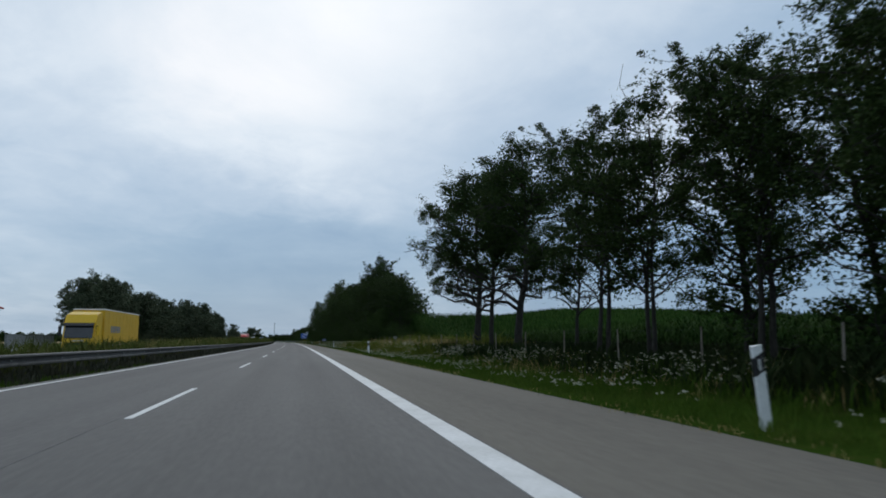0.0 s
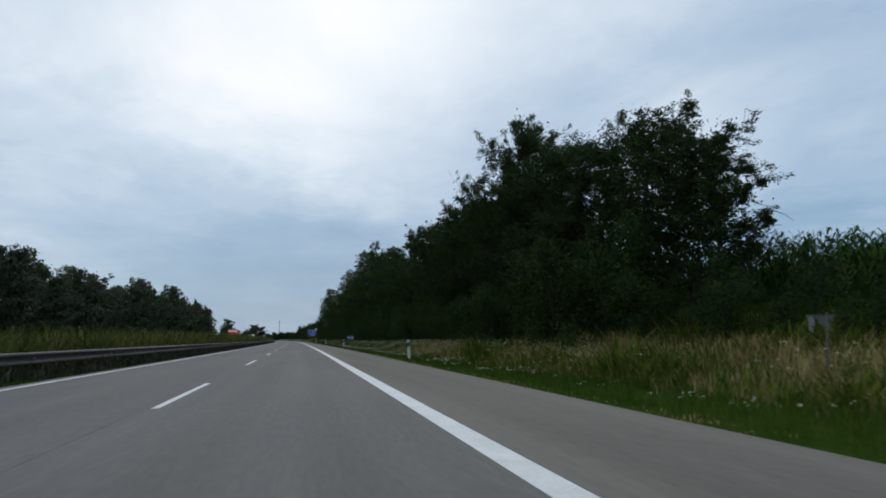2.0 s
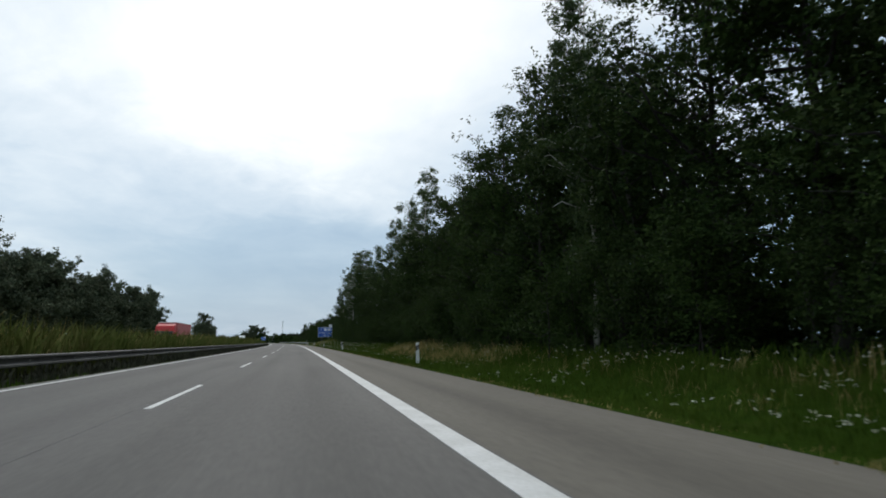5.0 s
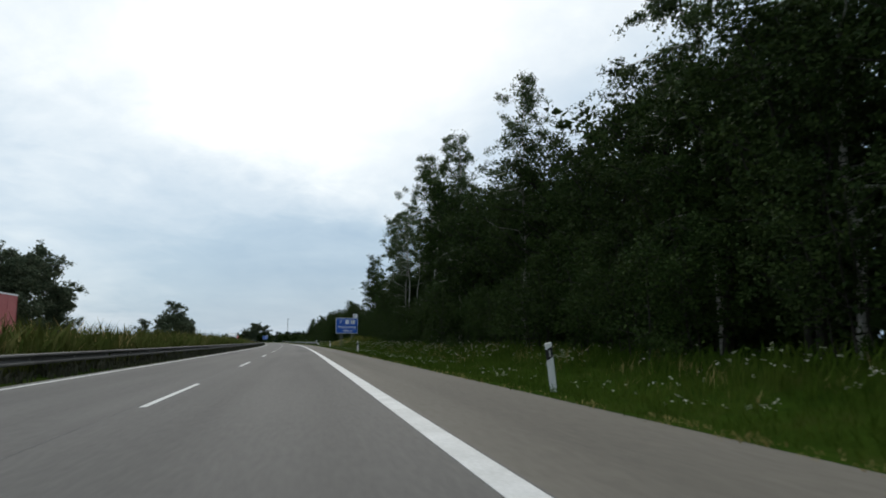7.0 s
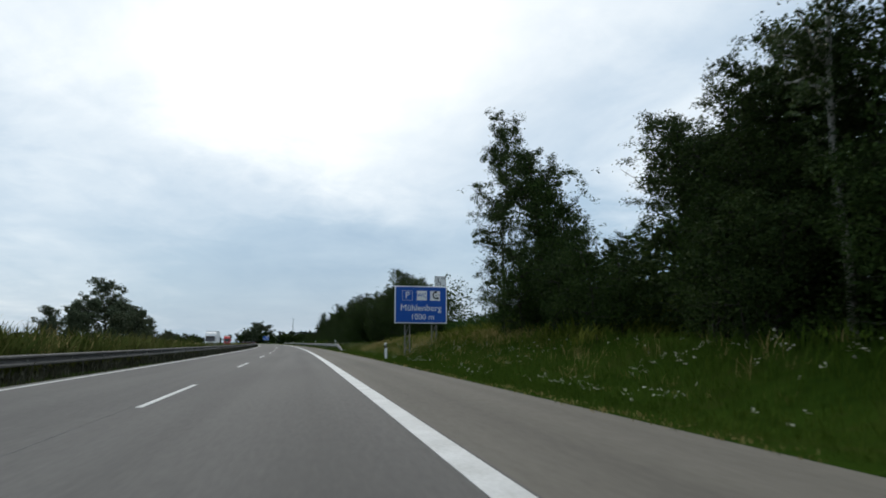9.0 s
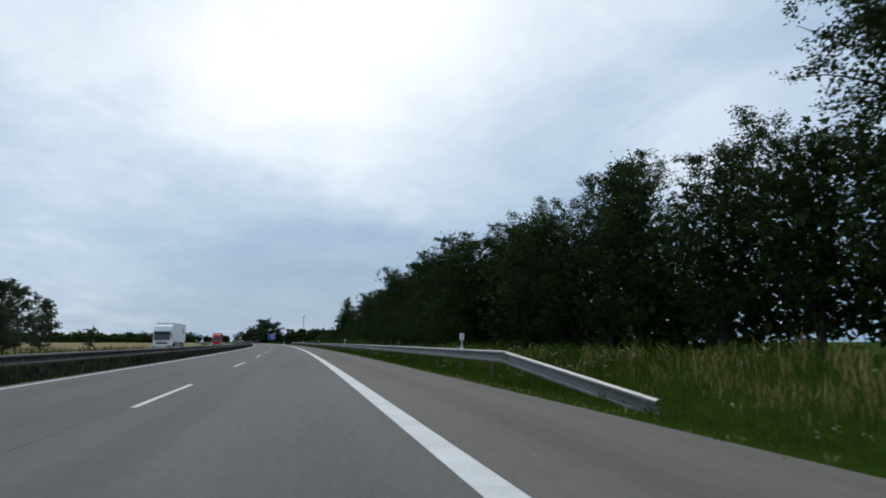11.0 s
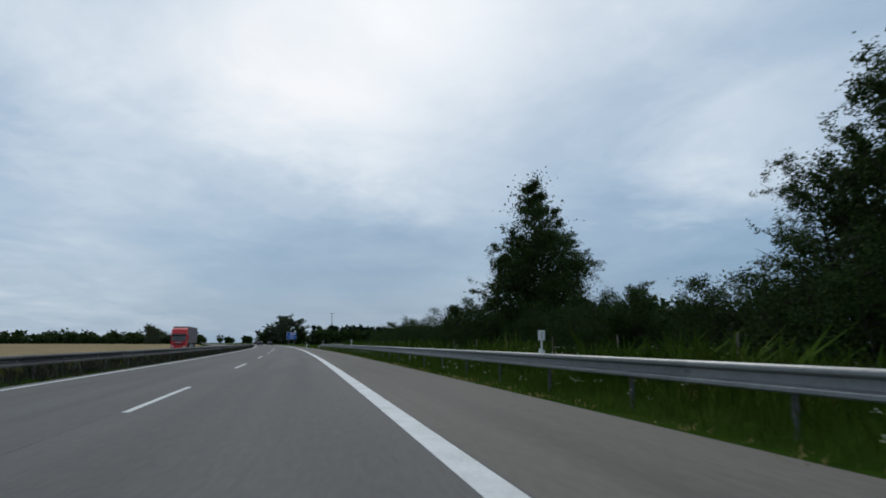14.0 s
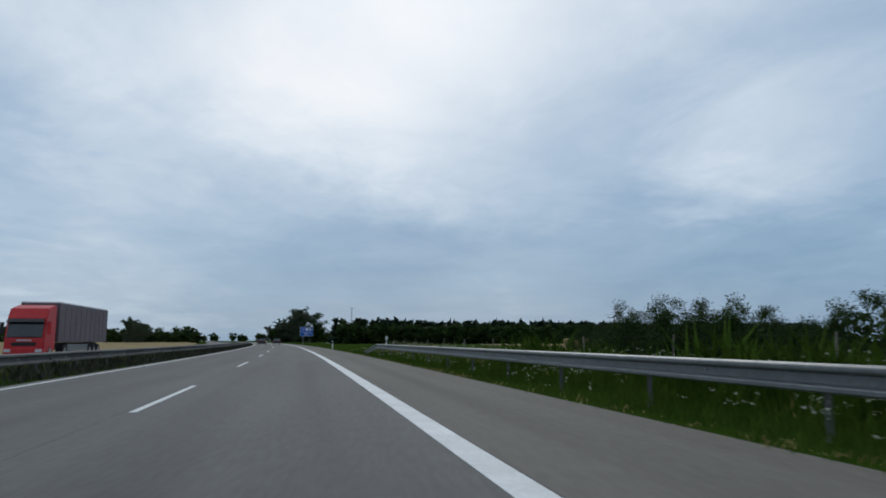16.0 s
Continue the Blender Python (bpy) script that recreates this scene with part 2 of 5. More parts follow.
M_RUST = material("weathered_steel", ((0.065, 0.065, 0.065), (0.125, 0.124, 0.122)), 0.4, 0.75, 0.2, 0.02, metal=0.1, each=0.3)
M_WHITE = material("white_plastic", ((0.62, 0.63, 0.62), (0.78, 0.79, 0.78)), 0.4, 0.45, each=0.15)
M_BLACK = material("black_plastic", ((0.012, 0.012, 0.013), (0.025, 0.025, 0.026)), 0.3, 0.5)
M_REFLEX = material("reflector", ((0.5, 0.5, 0.5), (0.7, 0.7, 0.68)), 0.05, 0.2, metal=0.3)
M_BLUE = material("sign_blue", ((0.008, 0.075, 0.36), (0.014, 0.10, 0.42)), 1.0, 0.4)
M_SIGNW = material("sign_white", ((0.7, 0.71, 0.72), (0.8, 0.8, 0.8)), 1.0, 0.4)
M_WOOD = material("grey_wood", ((0.12, 0.10, 0.08), (0.24, 0.21, 0.17)), 0.3, 0.9, 0.4, 0.03, each=0.3)
M_RUBBER = material("tyre_rubber", ((0.012, 0.012, 0.012), (0.03, 0.03, 0.03)), 0.3, 0.85)
M_GLASS = material("dark_window", ((0.015, 0.02, 0.025), (0.03, 0.036, 0.042)), 1.0, 0.08, spec=0.6)
M_YELLOW = material("yellow_paint", ((0.62, 0.38, 0.02), (0.72, 0.46, 0.03)), 1.5, 0.4)
M_TARP = material("yellow_tarpaulin", ((0.56, 0.33, 0.02), (0.68, 0.42, 0.03)), 1.2, 0.55, 0.3, 0.4)
M_RED = material("red_paint", ((0.42, 0.02, 0.025), (0.55, 0.035, 0.035)), 1.5, 0.4)
M_GREYBOX = material("grey_tarpaulin", ((0.17, 0.175, 0.19), (0.25, 0.255, 0.27)), 1.2, 0.6, 0.3, 0.4)
M_MAUVE = material("dull_tarpaulin", ((0.10, 0.075, 0.085), (0.15, 0.12, 0.13)), 1.2, 0.6, 0.3, 0.4)
M_PINK = material("faded_red_tarpaulin", ((0.40, 0.10, 0.10), (0.52, 0.15, 0.15)), 1.2, 0.6, 0.3, 0.4)
M_LORRYW = material("white_paint", ((0.68, 0.69, 0.71), (0.8, 0.81, 0.82)), 1.5, 0.4)
M_DARKCAR = material("dark_paint", ((0.02, 0.022, 0.03), (0.04, 0.042, 0.05)), 1.0, 0.25, each=0.5)
M_LAMPRED = material("tail_lamp", ((0.3, 0.01, 0.01), (0.4, 0.02, 0.02)), 0.2, 0.3)
M_CHROME = material("bare_metal", ((0.4, 0.4, 0.42), (0.55, 0.55, 0.56)), 0.3, 0.3, metal=0.9)
M_ROOF = material("red_roof", ((0.25, 0.05, 0.04), (0.36, 0.08, 0.06)), 2.0, 0.8, 0.3, 0.2)
M_PLASTER = material("grey_plaster", ((0.24, 0.24, 0.25), (0.33, 0.33, 0.33)), 3.0, 0.9)
M_STRAW = material("straw", ((0.38, 0.27, 0.10), (0.5, 0.37, 0.16)), 0.8, 0.95, 0.6, 0.08)


def wear(m, tracks, depth, streak):
    """Darker wheel tracks and long streaks along the lanes, patched by seams; tracks: metres across the road."""
    nt = m.node_tree
    bsdf = nt.nodes["Principled BSDF"]
    old = bsdf.inputs["Base Color"].links[0].from_socket
    at = nt.nodes.new("ShaderNodeAttribute")
    at.attribute_name = "lane"
    sep = nt.nodes.new("ShaderNodeSeparateXYZ")
    nt.links.new(at.outputs["Vector"], sep.inputs[0])

    def calc(op, a, b=0.0):
        n = nt.nodes.new("ShaderNodeMath")
        n.operation = op
        for k, v in enumerate((a, b)):
            if isinstance(v, (int, float)):
                n.inputs[k].default_value = v
            else:
                nt.links.new(v, n.inputs[k])
        return n.outputs[0]

    value = 1.0
    for t in tracks:
        d = calc("DIVIDE", calc("SUBTRACT", sep.outputs["X"], t), 0.42)
        value = calc("SUBTRACT", value, calc("MULTIPLY", calc("POWER", 2.718, calc("MULTIPLY", calc("MULTIPLY", d, d), -1.0)), depth))
    mp = nt.nodes.new("ShaderNodeMapping")
    mp.inputs["Scale"].default_value = (1.6, 0.035, 1.0)
    nt.links.new(at.outputs["Vector"], mp.inputs["Vector"])
    tex = nt.nodes.new("ShaderNodeTexNoise")
    tex.inputs["Scale"].default_value, tex.inputs["Detail"].default_value = 1.0, 4.0
    nt.links.new(mp.outputs[0], tex.inputs["Vector"])
    value = calc("ADD", value, calc("MULTIPLY", calc("SUBTRACT", tex.outputs["Fac"], 0.5), streak))
    sc = nt.nodes.new("ShaderNodeVectorMath")
    sc.operation = "SCALE"
    nt.links.new(old, sc.inputs[0])
    nt.links.new(value, sc.inputs["Scale"])
    nt.links.new(sc.outputs[0], bsdf.inputs["Base Color"])


wear(M_ASPHALT, (-2.65, -1.05, 1.15, 2.75), 0.10, 0.45)
wear(M_SHOULDER, (5.3,), 0.12, 0.55)


# ---------------------------------------------------------------- mesh helpers
def mesh_of(name, verts, faces, mats, slots=None, smooth=False):
    """A mesh from arrays: faces is a list of integer arrays (n, 3) or (n, 4)."""
    me = bpy.data.meshes.new(name)
    verts = np.asarray(verts, dtype=np.float32)
    faces = [np.asarray(f, dtype=np.int32) for f in faces if len(f)]
    counts = np.concatenate([np.full(len(f), f.shape[1], dtype=np.int32) for f in faces])
    loops = np.concatenate([f.ravel() for f in faces])
    me.vertices.add(len(verts))
    me.vertices.foreach_set("co", verts.ravel())
    me.loops.add(len(loops))
    me.loops.foreach_set("vertex_index", loops)
    me.polygons.add(len(counts))
    me.polygons.foreach_set("loop_start", np.concatenate(([0], np.cumsum(counts)[:-1])).astype(np.int32))
    me.polygons.foreach_set("loop_total", counts)
    for m in mats if isinstance(mats, (list, tuple)) else [mats]:
        me.materials.append(m)
    if slots is not None:
        me.polygons.foreach_set("material_index", np.asarray(slots, dtype=np.int32))
    me.polygons.foreach_set("use_smooth", np.full(len(counts), smooth))
    me.update(calc_edges=True)
    return me


def under(ob, parent):
    ob.parent = parent
    return ob


def part(name, bm, mat, parent, label=""):
    """Links a bmesh as one mesh object under a thing or a part."""
    me = bpy.data.meshes.new(name)
    bm.to_mesh(me)
    bm.free()
    me.materials.append(mat)
    ob = new(name, me)
    ob.parent = parent
    return tagged(ob, label)


def box(x0, x1, y0, y1, z0, z1, bevel=0.0, bm=None):
    """A box, with its edges rounded off by bevel."""
    bm = bm or bmesh.new()
    made = bmesh.ops.create_cube(bm, size=1.0, matrix=Matrix.LocRotScale(((x0 + x1) / 2, (y0 + y1) / 2, (z0 + z1) / 2), None, (x1 - x0, y1 - y0, z1 - z0)))
    if bevel:
        edges = {e for v in made["verts"] for e in v.link_edges}
        bmesh.ops.bevel(bm, geom=list(edges), offset=bevel, segments=2, affect="EDGES", profile=0.6)
    return bm


def rod(x, y, z, radius, length, axis="Z", sides=16, bm=None, top=None):
    bm = bm or bmesh.new()
    turn = {"Z": Matrix(), "X": Matrix.Rotation(radians(90), 4, "Y"), "Y": Matrix.Rotation(radians(90), 4, "X")}[axis]
    bmesh.ops.create_cone(bm, cap_ends=True, segments=sides, radius1=radius, radius2=radius if top is None else top, depth=length, matrix=Matrix.Translation((x, y, z)) @ turn)
    return bm


def extrude_profile(points, y0, y1, bm=None):
    """A closed outline in x, z drawn out from y0 to y1."""
    bm = bm or bmesh.new()
    a = [bm.verts.new((x, y0, z)) for x, z in points]
    b = [bm.verts.new((x, y1, z)) for x, z in points]
    n = len(points)
    for i in range(n):
        bm.faces.new((a[i], a[(i + 1) % n], b[(i + 1) % n], b[i]))
    bm.faces.new(a[::-1])
    bm.faces.new(b)
    bmesh.ops.recalc_face_normals(bm, faces=bm.faces)
    return bm


def extrude_side(points, x0, x1, bm=None, bevel=0.0):
    """A closed outline in y, z drawn out from x0 to x1."""
    bm = bm or bmesh.new()
    a = [bm.verts.new((x0, y, z)) for y, z in points]
    b = [bm.verts.new((x1, y, z)) for y, z in points]
    n = len(points)
    made = [bm.faces.new((a[i], a[(i + 1) % n], b[(i + 1) % n], b[i])) for i in range(n)]
    made += [bm.faces.new(a[::-1]), bm.faces.new(b)]
    bmesh.ops.recalc_face_normals(bm, faces=made)
    if bevel:
        bmesh.ops.bevel(bm, geom=list({e for f in made for e in f.edges}), offset=bevel, segments=2, affect="EDGES")
    return bm


def empty(name, label, category, group="", kind=""):
    ob = new(name)
    ob.empty_display_size = 0.3
    return tagged(ob, label, category, group, kind)


# ---------------------------------------------------------------- ground
RIGHT_RISE = ((-300, 0, 60, 120, 300, 345, 385, 420, 520, 620, 5000), (0.1, 0.1, 0.4, 0.5, 0.6, 1.2, 1.2, 0.4, 0.2, 0.0, -0.1))
RIGHT_FAR = ((-300, -30, 40, 75, 95, 130, 170, 230, 330, 380, 430, 480, 600, 5000), (0.1, 0.3, 0.6, 1.2, 2.8, 5.4, 5.2, 0.2, 0.2, 0.6, 0.4, 0.1, -0.2, -0.2))
KNOLL = ((73, 78, 84, 92, 105, 130, 344, 352, 364, 385, 402), (0.0, 0.4, 1.2, 1.9, 1.9, 0.0, 0.0, 1.2, 0.9, 0.2, 0.0))


def smooth_step(a, b, x):
    k = np.clip((x - a) / (b - a), 0, 1)
    return k * k * (3 - 2 * k)


def ground_height(s, u):
    s, u = np.broadcast_arrays(np.asarray(s, float), np.asarray(u, float))
    right = -0.12 * smooth_step(6.9, 8.6, u) + (np.interp(s, *RIGHT_RISE) + 0.12) * smooth_step(8.6, 13.5, u)
    right = right + np.interp(s, *RIGHT_FAR) * smooth_step(16, 58, u) * (1 - smooth_step(75, 130, u)) + np.interp(s, *KNOLL) * smooth_step(15.8, 17.6, u) * (1 - smooth_step(24, 50, u))
    left = -0.08 * smooth_step(3.9, 4.6, -u) - 0.20 * smooth_step(8.0, 9.2, -u) - 0.25 * smooth_step(20.6, 23, -u)
    return np.where(u > 0, right, left)


M_GROUND = [M_SOIL, M_FIELD]
g_s = np.concatenate((np.arange(-200, 720, 4.0), np.arange(720, 1600, 20), np.linspace(1600, 4600, 25)))
g_u = np.concatenate(([-1500, -1000, -600, -350, -200, -120, -80, -55, -40, -30, -24, -22, -20.6, -20.4, -9.4, -9.2, -8.5, -7, -6, -5, -4.6, -3.95],
                      [6.88, 7.0, 7.4, 8, 8.6, 9.2, 10, 11, 12, 13, 14, 16, 20, 26, 34, 45, 60, 90, 140, 220, 350, 600, 1000, 1500]))
gs, gu = np.meshgrid(g_s, g_u, indexing="ij")
gz = ground_height(gs, gu)
under_road = ((gu > -20.45) & (gu < -9.3))
gz = np.where(under_road, -0.45, gz)
gz = np.where((gu == -3.95) | (gu == 6.88), -0.02, gz)
g_v = place(gs, gu, gz).reshape(-1, 3)
idx = np.arange(gs.size).reshape(gs.shape)
g_f = np.stack((idx[:-1, :-1], idx[:-1, 1:], idx[1:, 1:], idx[1:, :-1]), axis=-1)
cell_u = (g_u[:-1] + g_u[1:]) / 2
far = np.broadcast_to((np.abs(cell_u) > 24), g_f.shape[:2]).ravel().astype(int)
ground = tagged(new("ground", mesh_of("ground", g_v, [g_f.reshape(-1, 4)], M_GROUND, far, True)), "grassy verges and flat farm land beside the motorway", "ground", kind="structure")


def ribbon(name, u0, u1, z, mat, s0, s1, step=4.0, depth=0.25, crown=None):
    """A strip along the road with a thickness."""
    n = max(2, int((s1 - s0) / step) + 1)
    s = np.linspace(s0, s1, n)
    rows = np.stack((place(s, u0, z - depth), place(s, u0, z), place(s, u1, z), place(s, u1, z - depth)), axis=1)
    v = rows.reshape(-1, 3)
    k = np.arange(n - 1)[:, None] * 4
    f = np.concatenate([np.stack((k[:, 0] + a, k[:, 0] + a + 1, k[:, 0] + a + 5, k[:, 0] + a + 4), axis=-1) for a in range(3)])
    ends = np.array([[3, 2, 1, 0], [4 * n - 4, 4 * n - 3, 4 * n - 2, 4 * n - 1]])
    me = mesh_of(name, v, [f[:, ::-1], ends], mat)
    lane = me.attributes.new("lane", "FLOAT_VECTOR", "POINT")
    lane.data.foreach_set("vector", np.stack((np.tile((u0, u0, u1, u1), n), np.repeat(s, 4), np.zeros(4 * n)), axis=1).astype(np.float32).ravel())
    return new(name, me)


road = tagged(ribbon("road", -4.02, 4.14, 0.0, M_ASPHALT, -200, 4600, 6.0), "grey worn asphalt motorway carriageway with two lanes", "road", kind="structure")
shoulder = tagged(ribbon("hard_shoulder", 4.14, 6.9, 0.0, M_SHOULDER, -200, 4600, 6.0), "lighter brownish paved hard shoulder beside the lanes", "road shoulder", kind="structure")
far_road = tagged(ribbon("opposite_road", -20.45, -9.3, -0.26, M_ASPHALT, -200, 4600, 6.0), "asphalt carriageway for oncoming traffic beyond the median", "road", kind="structure")

edge_line = under(ribbon("edge_line", 3.80, 4.10, 0.006, M_PAINT, -200, 1600, 4.0, 0.01), road)
left_line = under(ribbon("left_line", -3.72, -3.60, 0.006, M_PAINT, -200, 1600, 4.0, 0.01), road)
joint = under(ribbon("joint_seam", -0.05, -0.04, 0.003, M_TAR, -200, 700, 4.0, 0.01), road)
dash_me = None
for i in range(-4, 60):
    s0 = 9.98 + 18 * i
    if dash_me is None:
        bm = box(-0.054, 0.054, 0, 6, -0.006, 0.006)
        dash_me = bpy.data.meshes.new("lane_dash")
        bm.to_mesh(dash_me)
        bm.free()
        dash_me.materials.append(M_PAINT)
    d = under(new("lane_dash", dash_me), road)
    d.matrix_basis = stand(s0, 0.10, 0.0)


# ---------------------------------------------------------------- trees
def tube(points, radii, sides):
    """Vertices and quads of a tapered tube along points."""
    pts = np.asarray(points, float)
    n = len(pts)
    tang = np.gradient(pts, axis=0)
    tang /= np.linalg.norm(tang, axis=1)[:, None] + 1e-9
    ref = np.where(np.abs(tang[:, 2:3]) > 0.9, [[1.0, 0, 0]], [[0, 0, 1.0]])
    a = np.cross(tang, ref)
    a /= np.linalg.norm(a, axis=1)[:, None] + 1e-9
    b = np.cross(tang, a)
    ang = np.arange(sides) * 2 * np.pi / sides
    ring = pts[:, None] + np.asarray(radii)[:, None, None] * (a[:, None] * np.cos(ang)[None, :, None] + b[:, None] * np.sin(ang)[None, :, None])
    k = np.arange(n * sides).reshape(n, sides)
    q = np.stack((k[:-1], np.roll(k[:-1], -1, 1), np.roll(k[1:], -1, 1), k[1:]), axis=-1).reshape(-1, 4)
    return ring.reshape(-1, 3), q


def join(pieces):
    v, q, o = [], [], 0
    for pv, pq in pieces:
        v.append(pv)
        q.append(pq + o)
        o += len(pv)
    return np.concatenate(v), np.concatenate(q)


def leaves(rng, centres, size, wide=0.42, droop=0.0, flat=0.5):
    """One small pointed leaf at each centre."""
    n = len(centres)
    axis = rng.normal(size=(n, 3))
    axis[:, 2] = axis[:, 2] * flat - droop
    axis /= np.linalg.norm(axis, axis=1)[:, None]
    side = np.cross(axis, rng.normal(size=(n, 3)))
    side /= np.linalg.norm(side, axis=1)[:, None] + 1e-9
    length = size * rng.uniform(0.6, 1.35, (n, 1))
    v = np.stack((centres + side * length * wide * 0.5, centres + axis * length, centres - side * length * wide * rng.uniform(0.2, 0.6, (n, 1))), axis=1)
    return v.reshape(-1, 3), np.arange(3 * n).reshape(n, 3)


def tree_meshes(name, seed, height, base, radius, limbs, count, leaf, bark, leaf_mat, stems=1, shape="round", droop=0.0, thick=0.02, spread=0.42, bare=0, fill=350, twig_wood=False, sides=4, dead=0.0):
    """A trunk, its branches, and a crown of single leaves set in clumps along the twigs."""
    rng = np.random.default_rng(seed)
    stem, wood, seeds, weights, inner, heavy = [], [], [], [], [], []
    for st in range(stems):
        lean = rng.normal(0, 0.025 if stems == 1 else 0.16 if shape == "bush" else 0.09, 2) * height
        foot = rng.normal(0, 0.0 if stems == 1 else 0.35, 2)
        top = height * (1.0 if st == 0 else rng.uniform(0.72, 0.95))
        k = np.linspace(0, 1, 8)
        wob = np.cumsum(rng.normal(0, 0.009 * height, (8, 2)), axis=0)
        wob -= wob[0]
        axis = np.stack((foot[0] + lean[0] * k ** 1.4 + wob[:, 0], foot[1] + lean[1] * k ** 1.4 + wob[:, 1], -0.3 + k * (top * 0.96 + 0.3)), axis=1)
        r0 = thick * height / stems ** 0.4
        stem.append(tube(axis, r0 * (1 - 0.93 * k ** 0.8) + 0.006, 7 if sides > 3 else 5))
        for j in range(limbs // stems):
            f = (j + rng.uniform(0, 1)) / (limbs // stems)
            z = base + (top * 0.97 - base) * f ** (1.15 if shape == "cone" else 0.85)
            kk = (z + 0.3) / (top * 0.96 + 0.3)
            start = np.array([np.interp(kk, k, axis[:, i]) for i in range(3)])
            if shape == "round":
                reach = radius * (0.35 + 0.75 * math.sin(math.pi * min(1, 0.22 + 0.75 * f)) ** 0.8)
            elif shape == "cone":
                reach = radius * 1.15 * (1.03 - f) ** 0.85
            elif shape == "bush":
                reach = radius * (1.0 - 0.5 * f)
            else:
                reach = radius * (0.45 + 0.6 * math.sin(math.pi * (0.12 + 0.82 * f)))
            reach *= rng.uniform(0.7, 1.12)
            az = rng.uniform(0, 2 * math.pi) + j * 2.4
            rise = rng.uniform(0.15, 0.9) if shape in ("round", "oval") else rng.uniform(-0.05, 0.45)
            m = np.linspace(0, 1, 5)
            path = start + np.stack((np.cos(az) * reach * m, np.sin(az) * reach * m, reach * (rise * m - droop * 0.9 * m ** 2)), axis=1)
            path[1:] += rng.normal(0, 0.05 * reach, (4, 3))
            r1 = max(0.012, r0 * 0.42 * (1 - 0.7 * f))
            wood.append(tube(path, r1 * (1 - 0.9 * m) + 0.004, sides))
            leafless = rng.random() < bare or f < dead
            for g in () if leafless else (0.15, 0.3, 0.45, 0.6):
                inner.append([np.interp(g, m, path[:, i]) for i in range(3)])
                heavy.append(reach)
            twigs = 6 if shape != "cone" else 5
            for w in range(twigs):
                g = rng.uniform(0.35, 1.0)
                at = np.array([np.interp(g, m, path[:, i]) for i in range(3)])
                way = rng.normal(0, 1, 3)
                lush = rng.gamma(3.0)
                way[2] = way[2] * 0.5 + 0.35 - droop * 1.3
                way = way / np.linalg.norm(way) * reach * rng.uniform(0.22, 0.42)
                tw = at + way * np.linspace(0, 1, 3)[:, None]
                tw[1:] += rng.normal(0, 0.04 * reach, (2, 3))
                if twig_wood:
                    wood.append(tube(tw, np.array([0.35, 0.22, 0.06]) * r1 + 0.003, 3))
                for q in () if leafless else (0.4, 0.7, 1.0):
                    seeds.append([np.interp(q, (0, 0.5, 1), tw[:, i]) for i in range(3)])
                    weights.append(reach ** 0.6 * lush * rng.uniform(0.3, 1.7))
        seeds.append(axis[-1])
        weights.append(1.2)
    seeds, weights, inner = np.array(seeds), np.array(weights), np.array(inner)
    pick = rng.choice(len(seeds), count, p=weights / weights.sum())
    size = spread * radius ** 0.5 * 0.40
    scatter = rng.normal(0, 1, (count, 3))
    scatter *= rng.random((count, 1)) ** 0.45 / np.linalg.norm(scatter, axis=1)[:, None]
    scatter *= (rng.uniform(0.6, 1.3, len(seeds))[pick] * size * 1.45)[:, None] * np.array([1.0, 1.0, 0.75])
    lv, lf = leaves(rng, seeds[pick] + scatter, leaf, 0.75, droop * 0.9)
    if fill:
        fc = inner[rng.choice(len(inner), fill, p=np.array(heavy) / sum(heavy))] + rng.normal(0, 0.12 * radius, (fill, 3))
        fv, ff = leaves(rng, fc, leaf * 1.35, 0.9, droop)
        lv, lf = np.concatenate((lv, fv)), np.concatenate((lf, ff + len(lv)))
    sv, sf = join(stem)
    wv, wf = join(wood)
    if shape == "bush":
        squat = height * 1.08 / np.percentile(lv[:, 2], 98.5)
        for v in (lv, sv, wv):
            v[:, 2] *= squat
    lv[:, 2] = np.maximum(lv[:, 2], 0.05)
    return mesh_of("trunk", sv, [sf], bark, smooth=True), mesh_of("branchwork", wv, [wf], bark, smooth=True), mesh_of("crown", lv, [lf], leaf_mat)


KINDS = {}


def define_tree(key, name, label, category, *args, **kw):
    KINDS[key] = (name, label, category, tree_meshes(name, *args, **kw))


BROAD = "dark green broadleaf tree with forked trunk and gaps in its crown"
DENSE = "dense dark green broadleaf tree leafed almost down to the ground"
BIRCH = "tall slender birch with pale bark and hanging twigs"
BUSH = "leafy dark green bush at the edge of the wood"
# open crowns over bare stems
define_tree("open1", "tree", BROAD, "tree", 11, 11.0, 2.4, 3.0, 40, 27000, 0.1, M_BARK, M_LEAF, stems=2, bare=0.06, fill=6500, twig_wood=True, spread=0.27, dead=0.06, thick=0.016)
define_tree("open2", "tree", BROAD, "tree", 12, 11.0, 2.1, 3.1, 42, 28000, 0.1, M_BARK, M_LEAF, stems=3, bare=0.06, fill=6800, twig_wood=True, spread=0.27, dead=0.06, thick=0.016)
define_tree("open3", "tree", BROAD, "tree", 13, 11.0, 2.6, 2.6, 34, 20000, 0.1, M_BARK, M_LEAF, stems=1, bare=0.08, fill=4000, twig_wood=True, spread=0.26, dead=0.1, thick=0.016)
OAK = "open-crowned roadside tree with a stout trunk and bare dead lower limbs"
define_tree("oak1", "tree", OAK, "tree", 14, 11.0, 2.2, 3.6, 44, 40000, 0.095, M_BARK, M_LEAF, stems=1, bare=0.03, fill=9000, twig_wood=True, spread=0.36, droop=0.22, dead=0.12, thick=0.023)
